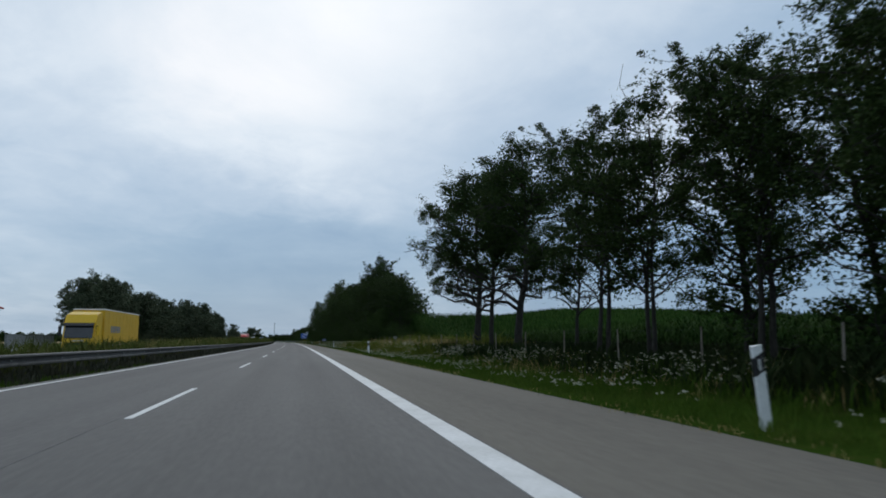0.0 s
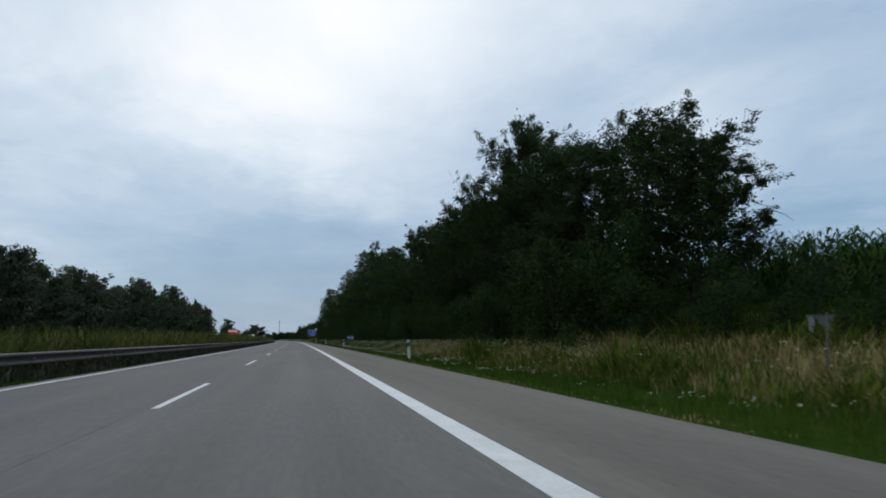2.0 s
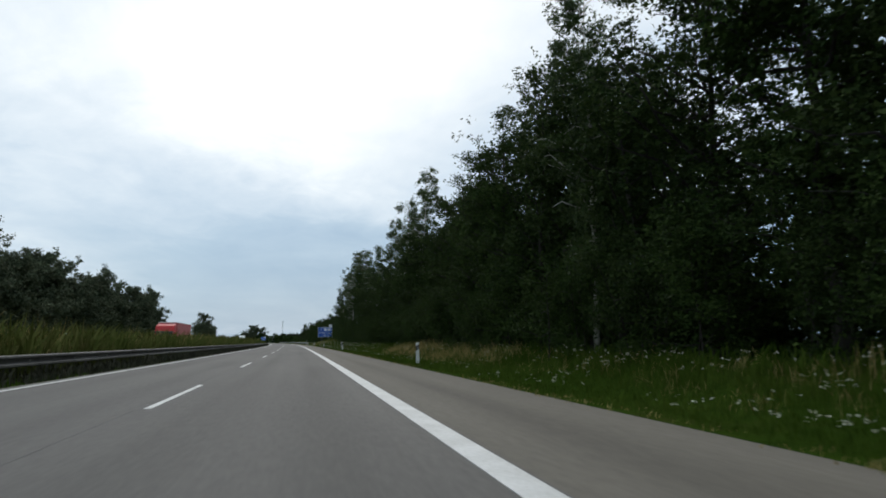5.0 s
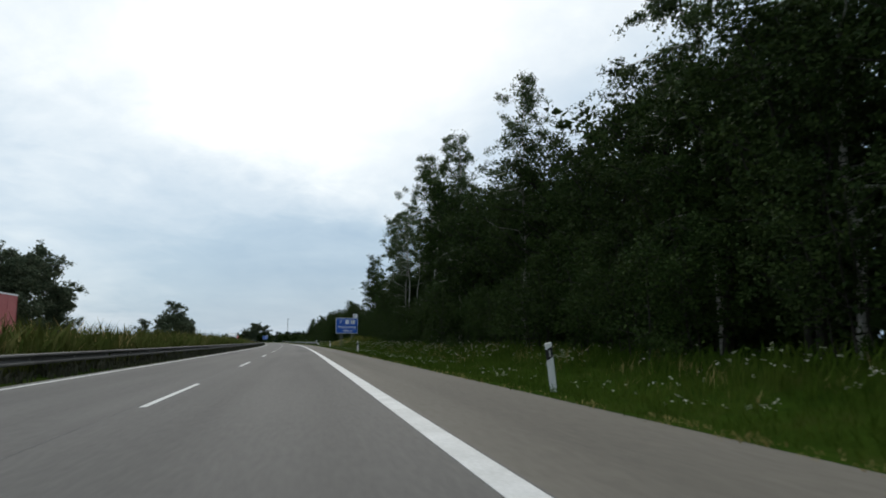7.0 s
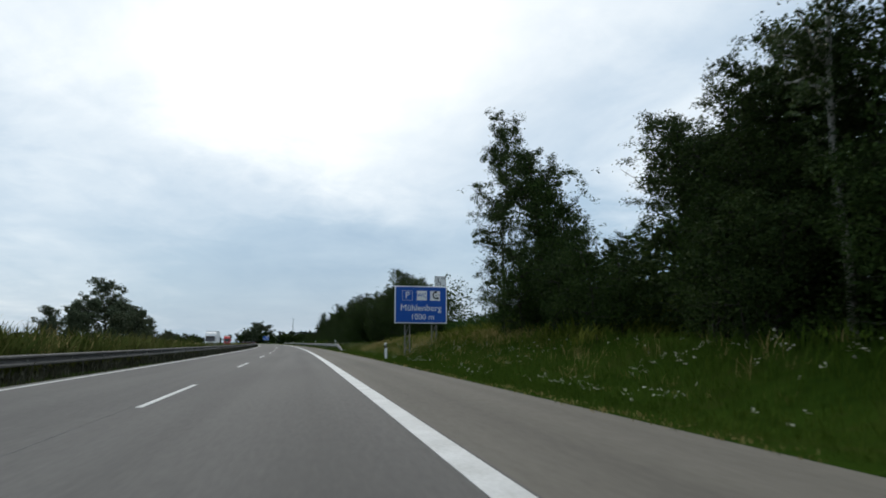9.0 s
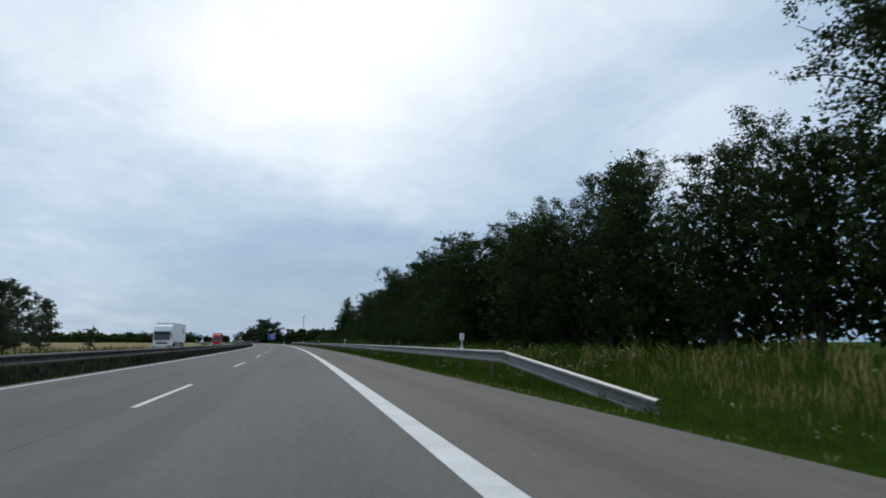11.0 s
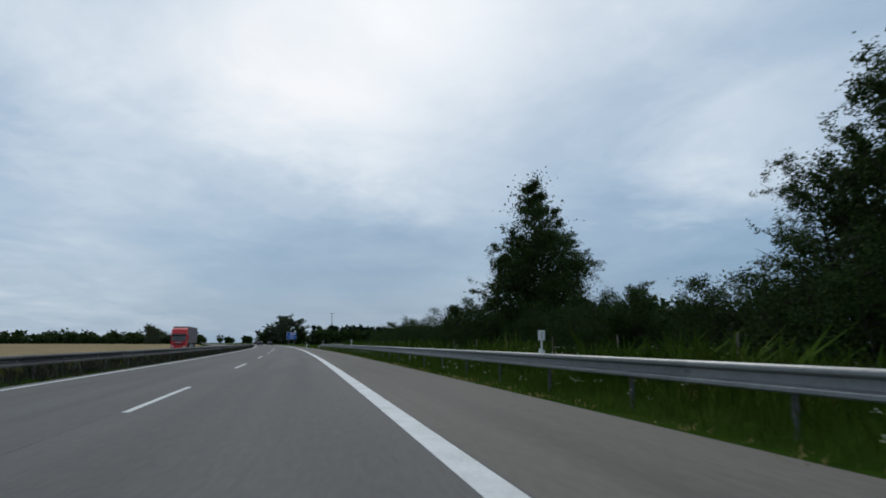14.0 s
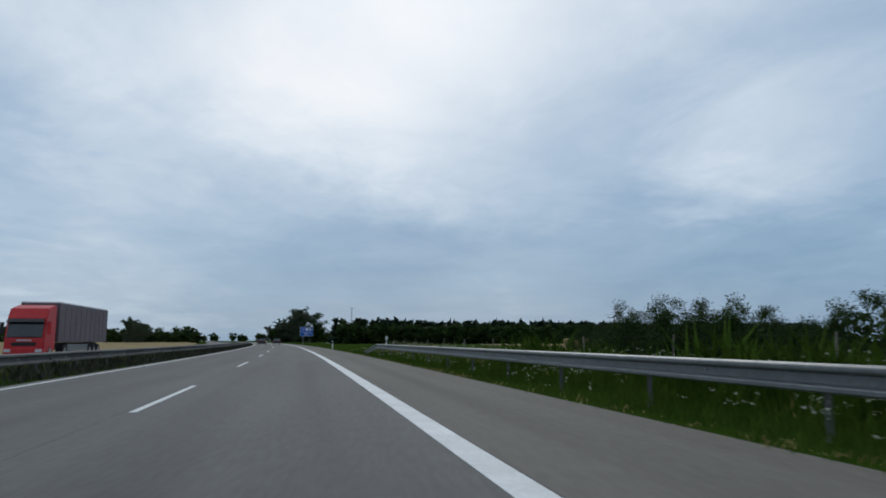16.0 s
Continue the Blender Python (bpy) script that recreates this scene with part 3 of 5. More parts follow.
define_tree("oak2", "tree", OAK, "tree", 19, 11.0, 2.5, 3.0, 40, 34000, 0.095, M_BARK, M_LEAF, stems=1, bare=0.03, fill=7500, twig_wood=True, spread=0.36, droop=0.2, dead=0.14, thick=0.016)
# closed edge of the wood
define_tree("dense1", "tree", DENSE, "tree", 21, 10.0, 0.5, 2.9, 46, 17500, 0.105, M_BARK, M_LEAF, shape="oval", fill=7500, sides=3, spread=0.30)
define_tree("dense2", "tree", DENSE, "tree", 22, 10.0, 0.7, 2.8, 44, 17000, 0.105, M_BARK, M_LEAF, stems=2, fill=7500, sides=3, spread=0.30)
define_tree("dense3", "tree", DENSE, "tree", 23, 10.0, 0.6, 2.5, 42, 16500, 0.105, M_BARK, M_LEAF_L, shape="oval", fill=7200, sides=3, spread=0.30)
define_tree("alder1", "tree", "dark tree with a pointed crown behind the barrier", "tree", 156, 10.0, 0.7, 4.0, 44, 38000, 0.1, M_BARK, M_LEAF, shape="cone", thick=0.016, fill=13000, spread=0.25, twig_wood=True)
define_tree("birch1", "birch", BIRCH, "tree", 31, 15.0, 2.5, 2.2, 46, 22000, 0.10, M_BIRCH, M_LEAF_B, shape="oval", droop=0.5, thick=0.010, fill=3500, sides=3, spread=0.32)
define_tree("birch2", "birch", BIRCH, "tree", 32, 15.0, 1.8, 2.4, 48, 22000, 0.10, M_BIRCH, M_LEAF_B, shape="oval", droop=0.45, thick=0.010, fill=3500, sides=3, spread=0.32)
define_tree("birch3", "birch", "tall birch with a bare white stem at the wood's edge", "tree", 33, 15.0, 7.0, 2.3, 36, 12000, 0.11, M_BIRCH, M_LEAF_B, shape="oval", droop=0.45, thick=0.0065, fill=500, sides=3, spread=0.32)
define_tree("birch4", "tree", "tall slender broadleaf tree with drooping twigs beside the sign", "tree", 34, 15.0, 1.4, 2.7, 56, 32000, 0.1, M_BARK, M_LEAF, shape="oval", droop=0.3, thick=0.009, fill=9000, sides=3, spread=0.32)
define_tree("bush1", "bush", BUSH, "bush", 41, 3.0, 0.1, 1.6, 24, 9500, 0.062, M_BARK, M_LEAF_L, stems=4, shape="bush", thick=0.012, fill=1500, sides=3)
define_tree("bush2", "bush", BUSH, "bush", 42, 3.0, 0.1, 1.6, 25, 9500, 0.062, M_BARK, M_LEAF, stems=5, shape="bush", thick=0.011, fill=1500, sides=3)
# trees across the median, with haze mixed into their leaf colour
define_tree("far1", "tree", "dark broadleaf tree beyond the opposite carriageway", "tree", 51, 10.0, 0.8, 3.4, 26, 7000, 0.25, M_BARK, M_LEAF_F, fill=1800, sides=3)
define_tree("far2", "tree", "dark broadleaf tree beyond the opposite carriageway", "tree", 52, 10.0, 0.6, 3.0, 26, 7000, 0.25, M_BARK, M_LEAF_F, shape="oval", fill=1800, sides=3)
define_tree("pine1", "conifer", "dark narrow conifer in a tree belt", "tree", 61, 10.0, 0.8, 2.2, 40, 3400, 0.28, M_BARK, M_NEEDLE, shape="cone", thick=0.014, fill=450, sides=3)
define_tree("back1", "tree", DENSE, "tree", 71, 10.0, 0.5, 3.0, 30, 3600, 0.32, M_BARK, M_LEAF, shape="oval", fill=600, sides=3)

grow_rng = np.random.default_rng(5)


def grow(key, s, u, height, turn=None, group="", wide=1.0):
    """One tree of a kind, at a road place, of a given height."""
    name, label, category, (stem, wood, crown) = KINDS[key]
    own = {"open": 11.0, "oak1": 11.0, "oak2": 11.0, "dens": 10.0, "alde": 10.0, "birc": 15.0, "bush": 3.0, "far1": 10.0, "back": 10.0, "far2": 10.0, "pine": 10.0}[key[:4]]
    k = height / own
    root = empty(name, label, category, group)
    under(new("trunk", stem), root)
    under(tagged(new("branchwork", wood), kind="stuff"), root)
    under(new("crown", crown), root)
    z = float(ground_height(s, u))
    root.matrix_basis = stand(s, u, z - 0.02, grow_rng.uniform(0, 360) if turn is None else turn) @ Matrix.Diagonal((k * wide, k * wide, k, 1))
    return root


def grow_row(group, keys, s0, s1, step, u, heights, u_spread=1.5):
    """Trees along the road from s0 to s1; heights: (stations, metres)."""
    s, i = s0, 0
    while s <= s1:
        h = np.interp(s, *heights) * grow_rng.uniform(0.82, 1.12)
        at = s + grow_rng.uniform(-0.3, 0.3) * step
        clear = group == WOOD and 307 < at < 328
        if clear and u < 14:
            h *= 0.55
        grow(keys[i % len(keys)], at, u + grow_rng.uniform(-1, 1) * u_spread + (2.4 if clear and 14 < u < 17 else 0.0), h, group=group)
        s += step
        i += 1


ALLEY, WOOD, LEFT_WOOD, RAIL_TREES, HEDGE = "trees beside the maize field", "trees of the roadside wood", "trees beyond the opposite carriageway", "trees behind the crash barrier", "hedge behind the crash barrier"
# open row at the start
for s, u, h, key in ((-5.0, 12.8, 9.0, "open2"), (3.0, 12.8, 8.6, "open1"), (9.5, 12.8, 8.2, "open2"), (12.0, 13.6, 8.0, "dense2"), (14.5, 12.8, 8.0, "open1"), (17.0, 14.2, 8.0, "dense1"), (19.5, 13.0, 8.2, "open2"), (23.5, 12.8, 8.8, "open1"),
                     (28.2, 13.8, 6.6, "open3"), (33.5, 13.0, 10.4, "oak1"), (38.6, 13.1, 10.6, "oak2"), (41.4, 13.0, 11.0, "oak1")):
    grow(key, s, u, h, group=ALLEY, wide=1.0)
# the wood
WOOD_TOP = ((84, 88, 93, 100, 112, 118, 125, 141, 146, 152, 165, 180, 200, 232, 250, 270, 285, 300, 312, 318, 326, 332, 338, 342),
            (5.0, 8, 9, 10, 10.6, 10.2, 9.9, 9.2, 6.5, 9.2, 11.7, 13.6, 12.9, 11.4, 10.4, 10.6, 10.2, 12.2, 13, 10.8, 10, 7.6, 7.0, 6.5))
TALL = ((107.6, 15.2, 12.2, "oak2"), (111.0, 15.4, 13.4, "open1"), (115.8, 14.8, 11.4, "open2"), (119.8, 15.0, 10.2, "open1"), (123.8, 15.2, 11.4, "open2"), (127.8, 15.4, 12.0, "open1"), (131.8, 15.4, 11.8, "open2"), (135.2, 15.6, 11.2, "open1"), (137.4, 16.4, 12.0, "open2"))
BACK_TOP = ((84, 120, 150, 180, 260, 340), (10, 12, 10, 13.5, 11.5, 12))
for s, u, h, key in ((90.8, 15.6, 7.2, "open3"), (92.8, 15.2, 8.6, "open1"), (96, 15.2, 9.8, "open2"), (99.5, 15.2, 9.6, "oak2"), (103, 15.2, 10.0, "oak1")):
    grow(key, s, u, h, group=WOOD)
grow("open1", 139.2, 15.2, 11.5, turn=70, group=WOOD, wide=0.98)
grow("dense1", 151.0, 15.4, 6.2, group=WOOD)
grow("dense2", 113.8, 15.6, 8.8, group=WOOD)
for s, u, h, key in TALL:
    grow(key, s, u, h, group=WOOD, wide=0.72 if s < 117 else 0.82)
grow_row(WOOD, ("dense1", "dense2", "dense3"), 124, 131, 3.6, 15.0, WOOD_TOP, 0.7)
grow_row(WOOD, ("dense2", "dense3", "dense1"), 151, 340, 4.2, 15.2, WOOD_TOP, 0.8)
grow_row(WOOD, ("back1", "birch1", "back1"), 128, 140, 5.5, 19.5, BACK_TOP, 1.0)
grow_row(WOOD, ("back1", "birch1", "back1", "back1"), 163, 336, 7.5, 19.5, BACK_TOP, 1.0)
grow_row(WOOD, ("bush1", "bush2"), 94, 150, 3.0, 12.8, ((80, 95, 102, 120, 138, 143, 150), (3.2, 4.6, 3.7, 3.2, 4.0, 3.5, 3.5)), 0.5)
grow_row(WOOD, ("bush2", "bush1"), 151, 342, 4.0, 12.6, ((150, 350), (3.9, 3.4)), 0.5)
for s, h, key in ((183, 16.5, "birch1"), (206, 17.5, "birch2"), (246, 18.0, "birch1"), (251.5, 12.4, "birch2"), (264.6, 18.4, "birch2"), (270, 17.0, "birch1"), (287, 15.5, "birch2"), (303, 16.8, "birch1"), (313, 17.6, "birch2"), (330.5, 15.0, "birch2"), (335.6, 15.6, "birch1")):
    grow(key, s, 15.4 if 260 < s < 275 else 14.6, h, group=WOOD, wide=0.95 if 295 < s < 320 else 0.80)
for s, u, h, key in ((319.2, 12.2, 1.6, "bush1"), (323.0, 12.4, 1.7, "bush2"), (328.5, 12.6, 2.6, "bush1"), (329, 12.8, 3.4, "bush2"), (333, 13.0, 3.4, "bush1"), (336, 13.0, 3.2, "bush2"), (324.8, 14.3, 15.0, "birch3"), (322.8, 14.5, 13.0, "birch3"), (311.0, 14.0, 15.0, "birch3"), (361.0, 14.1, 13.2, "birch4"), (356.2, 14.8, 9.5, "dense1"), (351.8, 14.8, 5.0, "dense3"), (354.4, 14.4, 7.4, "dense3"), (348.6, 15.4, 4.4, "dense2"), (333.4, 15.8, 9.0, "dense2"), (337.2, 15.8, 7.6, "dense1"), (317.5, 15.8, 13.2, "birch1"), (314.6, 16.4, 11.4, "dense1"), (340.2, 14.4, 6.4, "dense2"), (332.5, 14.0, 7.4, "dense3"), (336.8, 13.9, 5.8, "dense2"), (313.0, 12.6, 3.8, "bush2"), (315.6, 12.7, 3.4, "bush1"),
                     (342.2, 15.0, 7.0, "dense1"), (338.5, 15.2, 8.0, "open2"), (354.5, 13.4, 3.8, "bush1"), (346, 13.0, 3.4, "bush1"), (350, 13.2, 3.6, "bush2"), (357, 14.4, 4.0, "bush2")):
    grow(key, s, u, h, group=WOOD, wide=0.84 if key == "birch4" else 1.0)
# behind the sign and the barrier
grow_row(RAIL_TREES, ("dense1", "dense2"), 398, 442, 4.4, 16.5, ((395, 420, 440), (7.0, 8.5, 9.0)), 1.0)
grow_row(RAIL_TREES, ("dense3", "dense1", "dense2"), 444, 463, 3.4, 14.6, ((440, 455, 473), (8.2, 7.9, 7.7)), 0.5)
grow_row(RAIL_TREES, ("dense2", "dense1"), 436, 462, 4.2, 17.2, ((436, 462), (7.2, 7.2)), 0.6)
grow_row(RAIL_TREES, ("bush1", "bush2"), 440, 474, 2.8, 12.2, ((440, 474), (3.8, 3.5)), 0.4)
for s, u, h, key in ((477.6, 12.7, 2.9, "bush2"), (480.6, 13.2, 2.2, "bush1"), (473.4, 14.2, 3.4, "bush1"), (492.4, 15.0, 6.5, "dense3"), (495.4, 15.0, 7.8, "dense1"), (533.4, 15.2, 5.4, "dense2"), (498.6, 15.2, 8.0, "dense2"), (503, 15.0, 7.7, "dense1"), (507, 15.0, 7.2, "dense3"),
                     (510.6, 15.0, 7.0, "dense1"), (514.6, 15.0, 7.2, "dense2"), (526.2, 14.6, 2.8, "dense3"), (517.6, 15.2, 5.0, "dense1"), (538.6, 15.0, 10.0, "alder1"), (536.6, 15.2, 7.2, "dense2"), (541.2, 15.8, 6.6, "dense3"), (543.6, 15.2, 6.0, "dense1"), (498, 16.6, 7.8, "dense2"), (501, 16.8, 7.4, "dense3"), (505, 16.6, 7.0, "dense2"), (509, 16.6, 6.4, "dense1"), (513.5, 16.4, 6.0, "dense3"), (524, 13.4, 2.2, "bush1"), (497.4, 13.5, 3.2, "bush1"), (500.4, 13.6, 3.6, "bush2"), (503.4, 13.6, 3.6, "bush1"), (506.4, 13.6, 3.4, "bush2"), (509.6, 13.6, 3.2, "bush1")):
    grow(key, s, u, h, group=RAIL_TREES)
grow_row(HEDGE, ("bush1", "bush2"), 478, 500, 2.2, 13.4, ((470, 484, 489, 494, 500), (1.5, 1.25, 1.1, 1.5, 1.7)), 0.4)
grow_row(HEDGE, ("bush1", "bush2"), 502, 577, 1.9, 13.2, ((500, 516, 520, 532, 540, 550, 555, 566, 572, 577), (2.3, 2.5, 2.1, 2.1, 2.8, 2.6, 2.3, 2.6, 2.8, 2.4)), 0.5)
grow_row(HEDGE, ("bush2", "bush1"), 579, 604, 1.4, 13.8, ((579, 587, 591, 595.5, 598, 604), (2.0, 1.7, 1.8, 2.1, 1.7, 1.2)), 0.5)
for s, u, h, key in ((78, 16.4, 1.2, "bush1"), (81, 15.6, 1.6, "bush2"), (84, 15.2, 2.0, "bush1"), (86.5, 14.8, 2.3, "bush2"), (89, 14.4, 2.6, "bush1"), (91.5, 14.0, 2.8, "bush2")):
    grow(key, s, u, h, group=WOOD)
# deeper rows that close the wood
grow_row(WOOD, ("back1",), 222, 334, 4.0, 18.2, ((222, 334), (8.0, 8.0)), 0.5)
grow_row(WOOD, ("back1",), 338, 345, 3.5, 18.8, ((338, 345), (6.0, 5.4)), 0.3)
grow_row(RAIL_TREES, ("back1",), 446, 466, 3.0, 19.6, ((446, 466), (6.5, 6.2)), 0.4)
grow_row(RAIL_TREES, ("back1",), 500, 521, 2.7, 18.6, ((500, 521), (6.5, 5.6)), 0.4)
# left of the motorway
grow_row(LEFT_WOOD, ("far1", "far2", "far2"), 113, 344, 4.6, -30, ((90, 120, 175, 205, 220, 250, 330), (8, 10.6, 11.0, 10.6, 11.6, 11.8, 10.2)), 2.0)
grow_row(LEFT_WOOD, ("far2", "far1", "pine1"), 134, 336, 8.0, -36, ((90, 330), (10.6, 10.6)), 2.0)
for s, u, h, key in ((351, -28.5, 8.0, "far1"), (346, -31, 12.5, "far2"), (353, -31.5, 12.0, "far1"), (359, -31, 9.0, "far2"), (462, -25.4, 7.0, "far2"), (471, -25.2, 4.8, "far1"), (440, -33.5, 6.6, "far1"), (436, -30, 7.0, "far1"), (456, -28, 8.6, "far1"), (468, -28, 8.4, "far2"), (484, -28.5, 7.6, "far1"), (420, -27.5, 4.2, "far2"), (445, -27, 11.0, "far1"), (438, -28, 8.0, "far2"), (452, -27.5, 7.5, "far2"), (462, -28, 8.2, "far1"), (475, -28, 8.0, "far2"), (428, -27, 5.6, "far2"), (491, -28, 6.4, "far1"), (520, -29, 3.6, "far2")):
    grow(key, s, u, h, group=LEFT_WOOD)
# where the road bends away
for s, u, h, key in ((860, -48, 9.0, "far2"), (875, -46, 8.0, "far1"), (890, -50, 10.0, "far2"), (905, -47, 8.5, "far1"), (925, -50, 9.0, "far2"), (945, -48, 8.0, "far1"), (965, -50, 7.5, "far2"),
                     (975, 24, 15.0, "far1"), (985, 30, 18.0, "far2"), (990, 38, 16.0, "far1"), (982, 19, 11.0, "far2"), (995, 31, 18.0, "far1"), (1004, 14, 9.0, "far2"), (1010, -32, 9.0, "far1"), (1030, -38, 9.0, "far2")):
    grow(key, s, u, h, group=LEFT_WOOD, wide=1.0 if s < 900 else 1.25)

for s, u, h, key in ((463.5, 13.8, 8.1, "dense2"), (466.2, 13.3, 7.8, "dense1"), (469.0, 13.0, 7.0, "dense3"), (471.6, 12.7, 6.0, "dense2"), (473.8, 12.6, 5.0, "dense1"), (475.4, 12.7, 3.6, "dense3"), (470.0, 15.0, 6.6, "dense1"), (466.6, 15.4, 8.0, "dense3"), (483.6, 13.8, 1.5, "bush1"), (486.2, 13.6, 1.4, "bush2"), (489.0, 13.8, 1.5, "bush1")):
    grow(key, s, u, h, group=RAIL_TREES)
for s, u, h, key in ((264.0, 17.8, 9.6, "dense2"), (268.5, 17.8, 9.6, "dense1"), (259.5, 17.8, 9.8, "dense3")):
    grow(key, s, u, h, group=WOOD)
for s, u, h, key in ((141.5, 16.2, 4.2, "dense2"), (145.5, 16.2, 3.8, "dense1"), (149.0, 16.4, 4.2, "dense3")):
    grow(key, s, u, h, group=WOOD)


# ---------------------------------------------------------------- crash barriers
RAIL_OUT = ((0.0, 0.160), (0.050, 0.156), (0.084, 0.138), (0.092, 0.120), (0.092, 0.092), (0.084, 0.074), (0.006, 0.052), (0.0, 0.044), (0.0, -0.050), (0.006, -0.058), (0.084, -0.080), (0.092, -0.094), (0.092, -0.134), (0.080, -0.150), (0.02, -0.160))


def rail_profile(y0, y1):
    """A W-shaped steel beam, 33 cm high, drawn out along y; its face looks to -x."""
    outer = [(-x, z) for x, z in RAIL_OUT]
    inner = [(-x + 0.006, z * 0.985) for x, z in RAIL_OUT][::-1]
    return extrude_profile(outer + inner, y0, y1)


def shared(bm, name, mat):
    me = bpy.data.meshes.new(name)
    bm.to_mesh(me)
    bm.free()
    me.materials.append(mat)
    return me


BEAM = shared(rail_profile(-0.16, 4.0), "rail_section", M_STEEL)
BEAM_L = shared(rail_profile(-0.16, 4.0), "rail_section", M_RUST)
bm = box(-0.015, 0.045, -0.028, 0.028, -1.0, 0.12)
POST = shared(bm, "post", M_RUST)
bm = box(-0.005, 0.16, -0.06, 0.06, -0.10, 0.10, 0.012)
SPACER = shared(bm, "spacer", M_RUST)
bm = rod(-0.018, 0.0, 0.0, 0.018, 0.02, "X", 8)
BOLT = shared(bm, "bolt", M_CHROME)


def barrier(name, label, s0, s1, u, top, beam, side, gap=4.0):
    """Beams, posts and spacers; side 1 faces the road from its right, -1 from its left."""
    root = empty(name, label, "crash barrier")
    s = s0
    while s < s1:
        at = stand(s, u, top - 0.155) @ (Matrix() if side > 0 else pose(0, 4.0, 0, 0, 0, 180))
        for mesh, piece, local in ((beam, "rail_section", Matrix()), (SPACER, "spacer", pose(0.01, 2, 0)), (POST, "post", pose(0.17, 2, 0)), (BOLT, "bolt", Matrix())):
            ob = under(new(piece, mesh), root)
            ob.matrix_basis = at @ local
        s += gap
    return root


right_barrier = barrier("crash_barrier", "galvanised steel crash barrier with W-beam beside the hard shoulder", 412, 624, 7.92, 0.77, BEAM, 1)
left_barrier = barrier("crash_barrier", "dull weathered steel crash barrier along the grassy median", -12, 780, -5.0, 0.66, BEAM_L, -1)
# lowered ends of the barrier beside the shoulder
for s, turn, tip in ((412, 180, 1), (624, 0, 0)):
    bm = rail_profile(-0.1, 8.0)
    for v in bm.verts:
        k = max(0.0, v.co.y) / 8.0
        v.co.z -= 0.62 * k ** 1.2
    ob = part("lowered_end", bm, M_STEEL, right_barrier)
    ob.matrix_basis = stand(s, 7.92, 0.615) @ (Matrix.Diagonal((1, -1, 1, 1)) if tip else Matrix())


# ---------------------------------------------------------------- delineator posts
def delineator(foot=-0.4):
    root = empty("delineator_post", "white plastic delineator post with a black slanted band", "delineator post", "delineator posts along the shoulder")
    prof = [(-0.08, 0.0), (0.0, 0.12), (0.08, 0.0), (0.066, -0.03), (-0.066, -0.03)]

    def shaft(z0, z1, slant0=0.0, slant1=0.0, grow_by=1.0):
        b = bmesh.new()
        lo = [b.verts.new((x * grow_by, y * grow_by - 0.03, z0 + slant0 * x)) for x, y in prof]
        hi = [b.verts.new((x * grow_by, y * grow_by - 0.03, z1 + slant1 * x)) for x, y in prof]
        n = len(prof)
        for i in range(n):
            b.faces.new((lo[i], lo[(i + 1) % n], hi[(i + 1) % n], hi[i]))
        b.faces.new(lo[::-1])
        b.faces.new(hi)
        bmesh.ops.recalc_face_normals(b, faces=b.faces)
        return b

    part("post_body", shaft(foot, 0.70, 0, 0.5), M_WHITE, root)
    part("black_band", shaft(0.70, 0.93, 0.5, 0.5), M_BLACK, root, "black slanted band")
    part("post_cap", shaft(0.93, 1.04, 0.5, 0.15), M_WHITE, root)
    part("reflector", box(-0.018, 0.018, -0.068, -0.060, 0.74, 0.88), M_REFLEX, root, "oblong silver reflector")
    return root


first_post = delineator()
first_post.matrix_basis = stand(7.7, 7.85, -0.08) @ pose(0, 0, 0, 0, -5, 0)
for s in (-43, 56.3, 107.6, 160.5, 211, 264.8, 315.6, 365.2, 669):
    copy_thing(first_post, stand(s, 7.83, -0.06, float(grow_rng.uniform(-6, 6))) @ pose(0, 0, 0, 0, -6 if s == 264.8 else -2, 0))
# short ones standing on the barrier's beam: a foot, a thin stem and a white plate
rail_post = empty("delineator_post", "white delineator plate on a thin stem fixed to the crash barrier", "delineator post", "delineator posts along the shoulder")
part("foot", extrude_profile([(-0.06, 0.0), (0.06, 0.0), (0.055, 0.07), (-0.045, 0.12)], -0.05, 0.05), M_WHITE, rail_post)
part("stem", box(-0.02, 0.02, -0.015, 0.015, 0.05, 0.34, 0.004), M_WHITE, rail_post)
plate_part = part("plate", box(-0.075, 0.075, -0.03, 0.03, 0.30, 0.53, 0.012), M_WHITE, rail_post)
part("reflector", box(-0.02, 0.02, -0.036, -0.031, 0.34, 0.49), M_REFLEX, plate_part)
rail_post.matrix_basis = stand(417, 7.93, 0.76)
for s in (468.4, 518.0, 571.4, 619):
    copy_thing(rail_post, stand(s, 7.93, 0.76))


# ---------------------------------------------------------------- signs
def text_part(words, size, x, z, y, mat, parent, align="CENTER", name="lettering"):
    cu = bpy.data.curves.new(name, "FONT")
    cu.body, cu.size, cu.align_x, cu.align_y, cu.extrude = words, size, align, "CENTER", 0.003
    tmp = bpy.data.objects.new(name, cu)
    scene.collection.objects.link(tmp)
    bpy.context.view_layer.update()
    me = bpy.data.meshes.new_from_object(tmp.evaluated_get(bpy.context.evaluated_depsgraph_get()))
    bpy.data.objects.remove(tmp)
    me.materials.clear()
    me.materials.append(mat)
    ob = under(new(name, me), parent)
    ob.matrix_basis = pose(x, y, z, 90, 0, 0)
    return ob


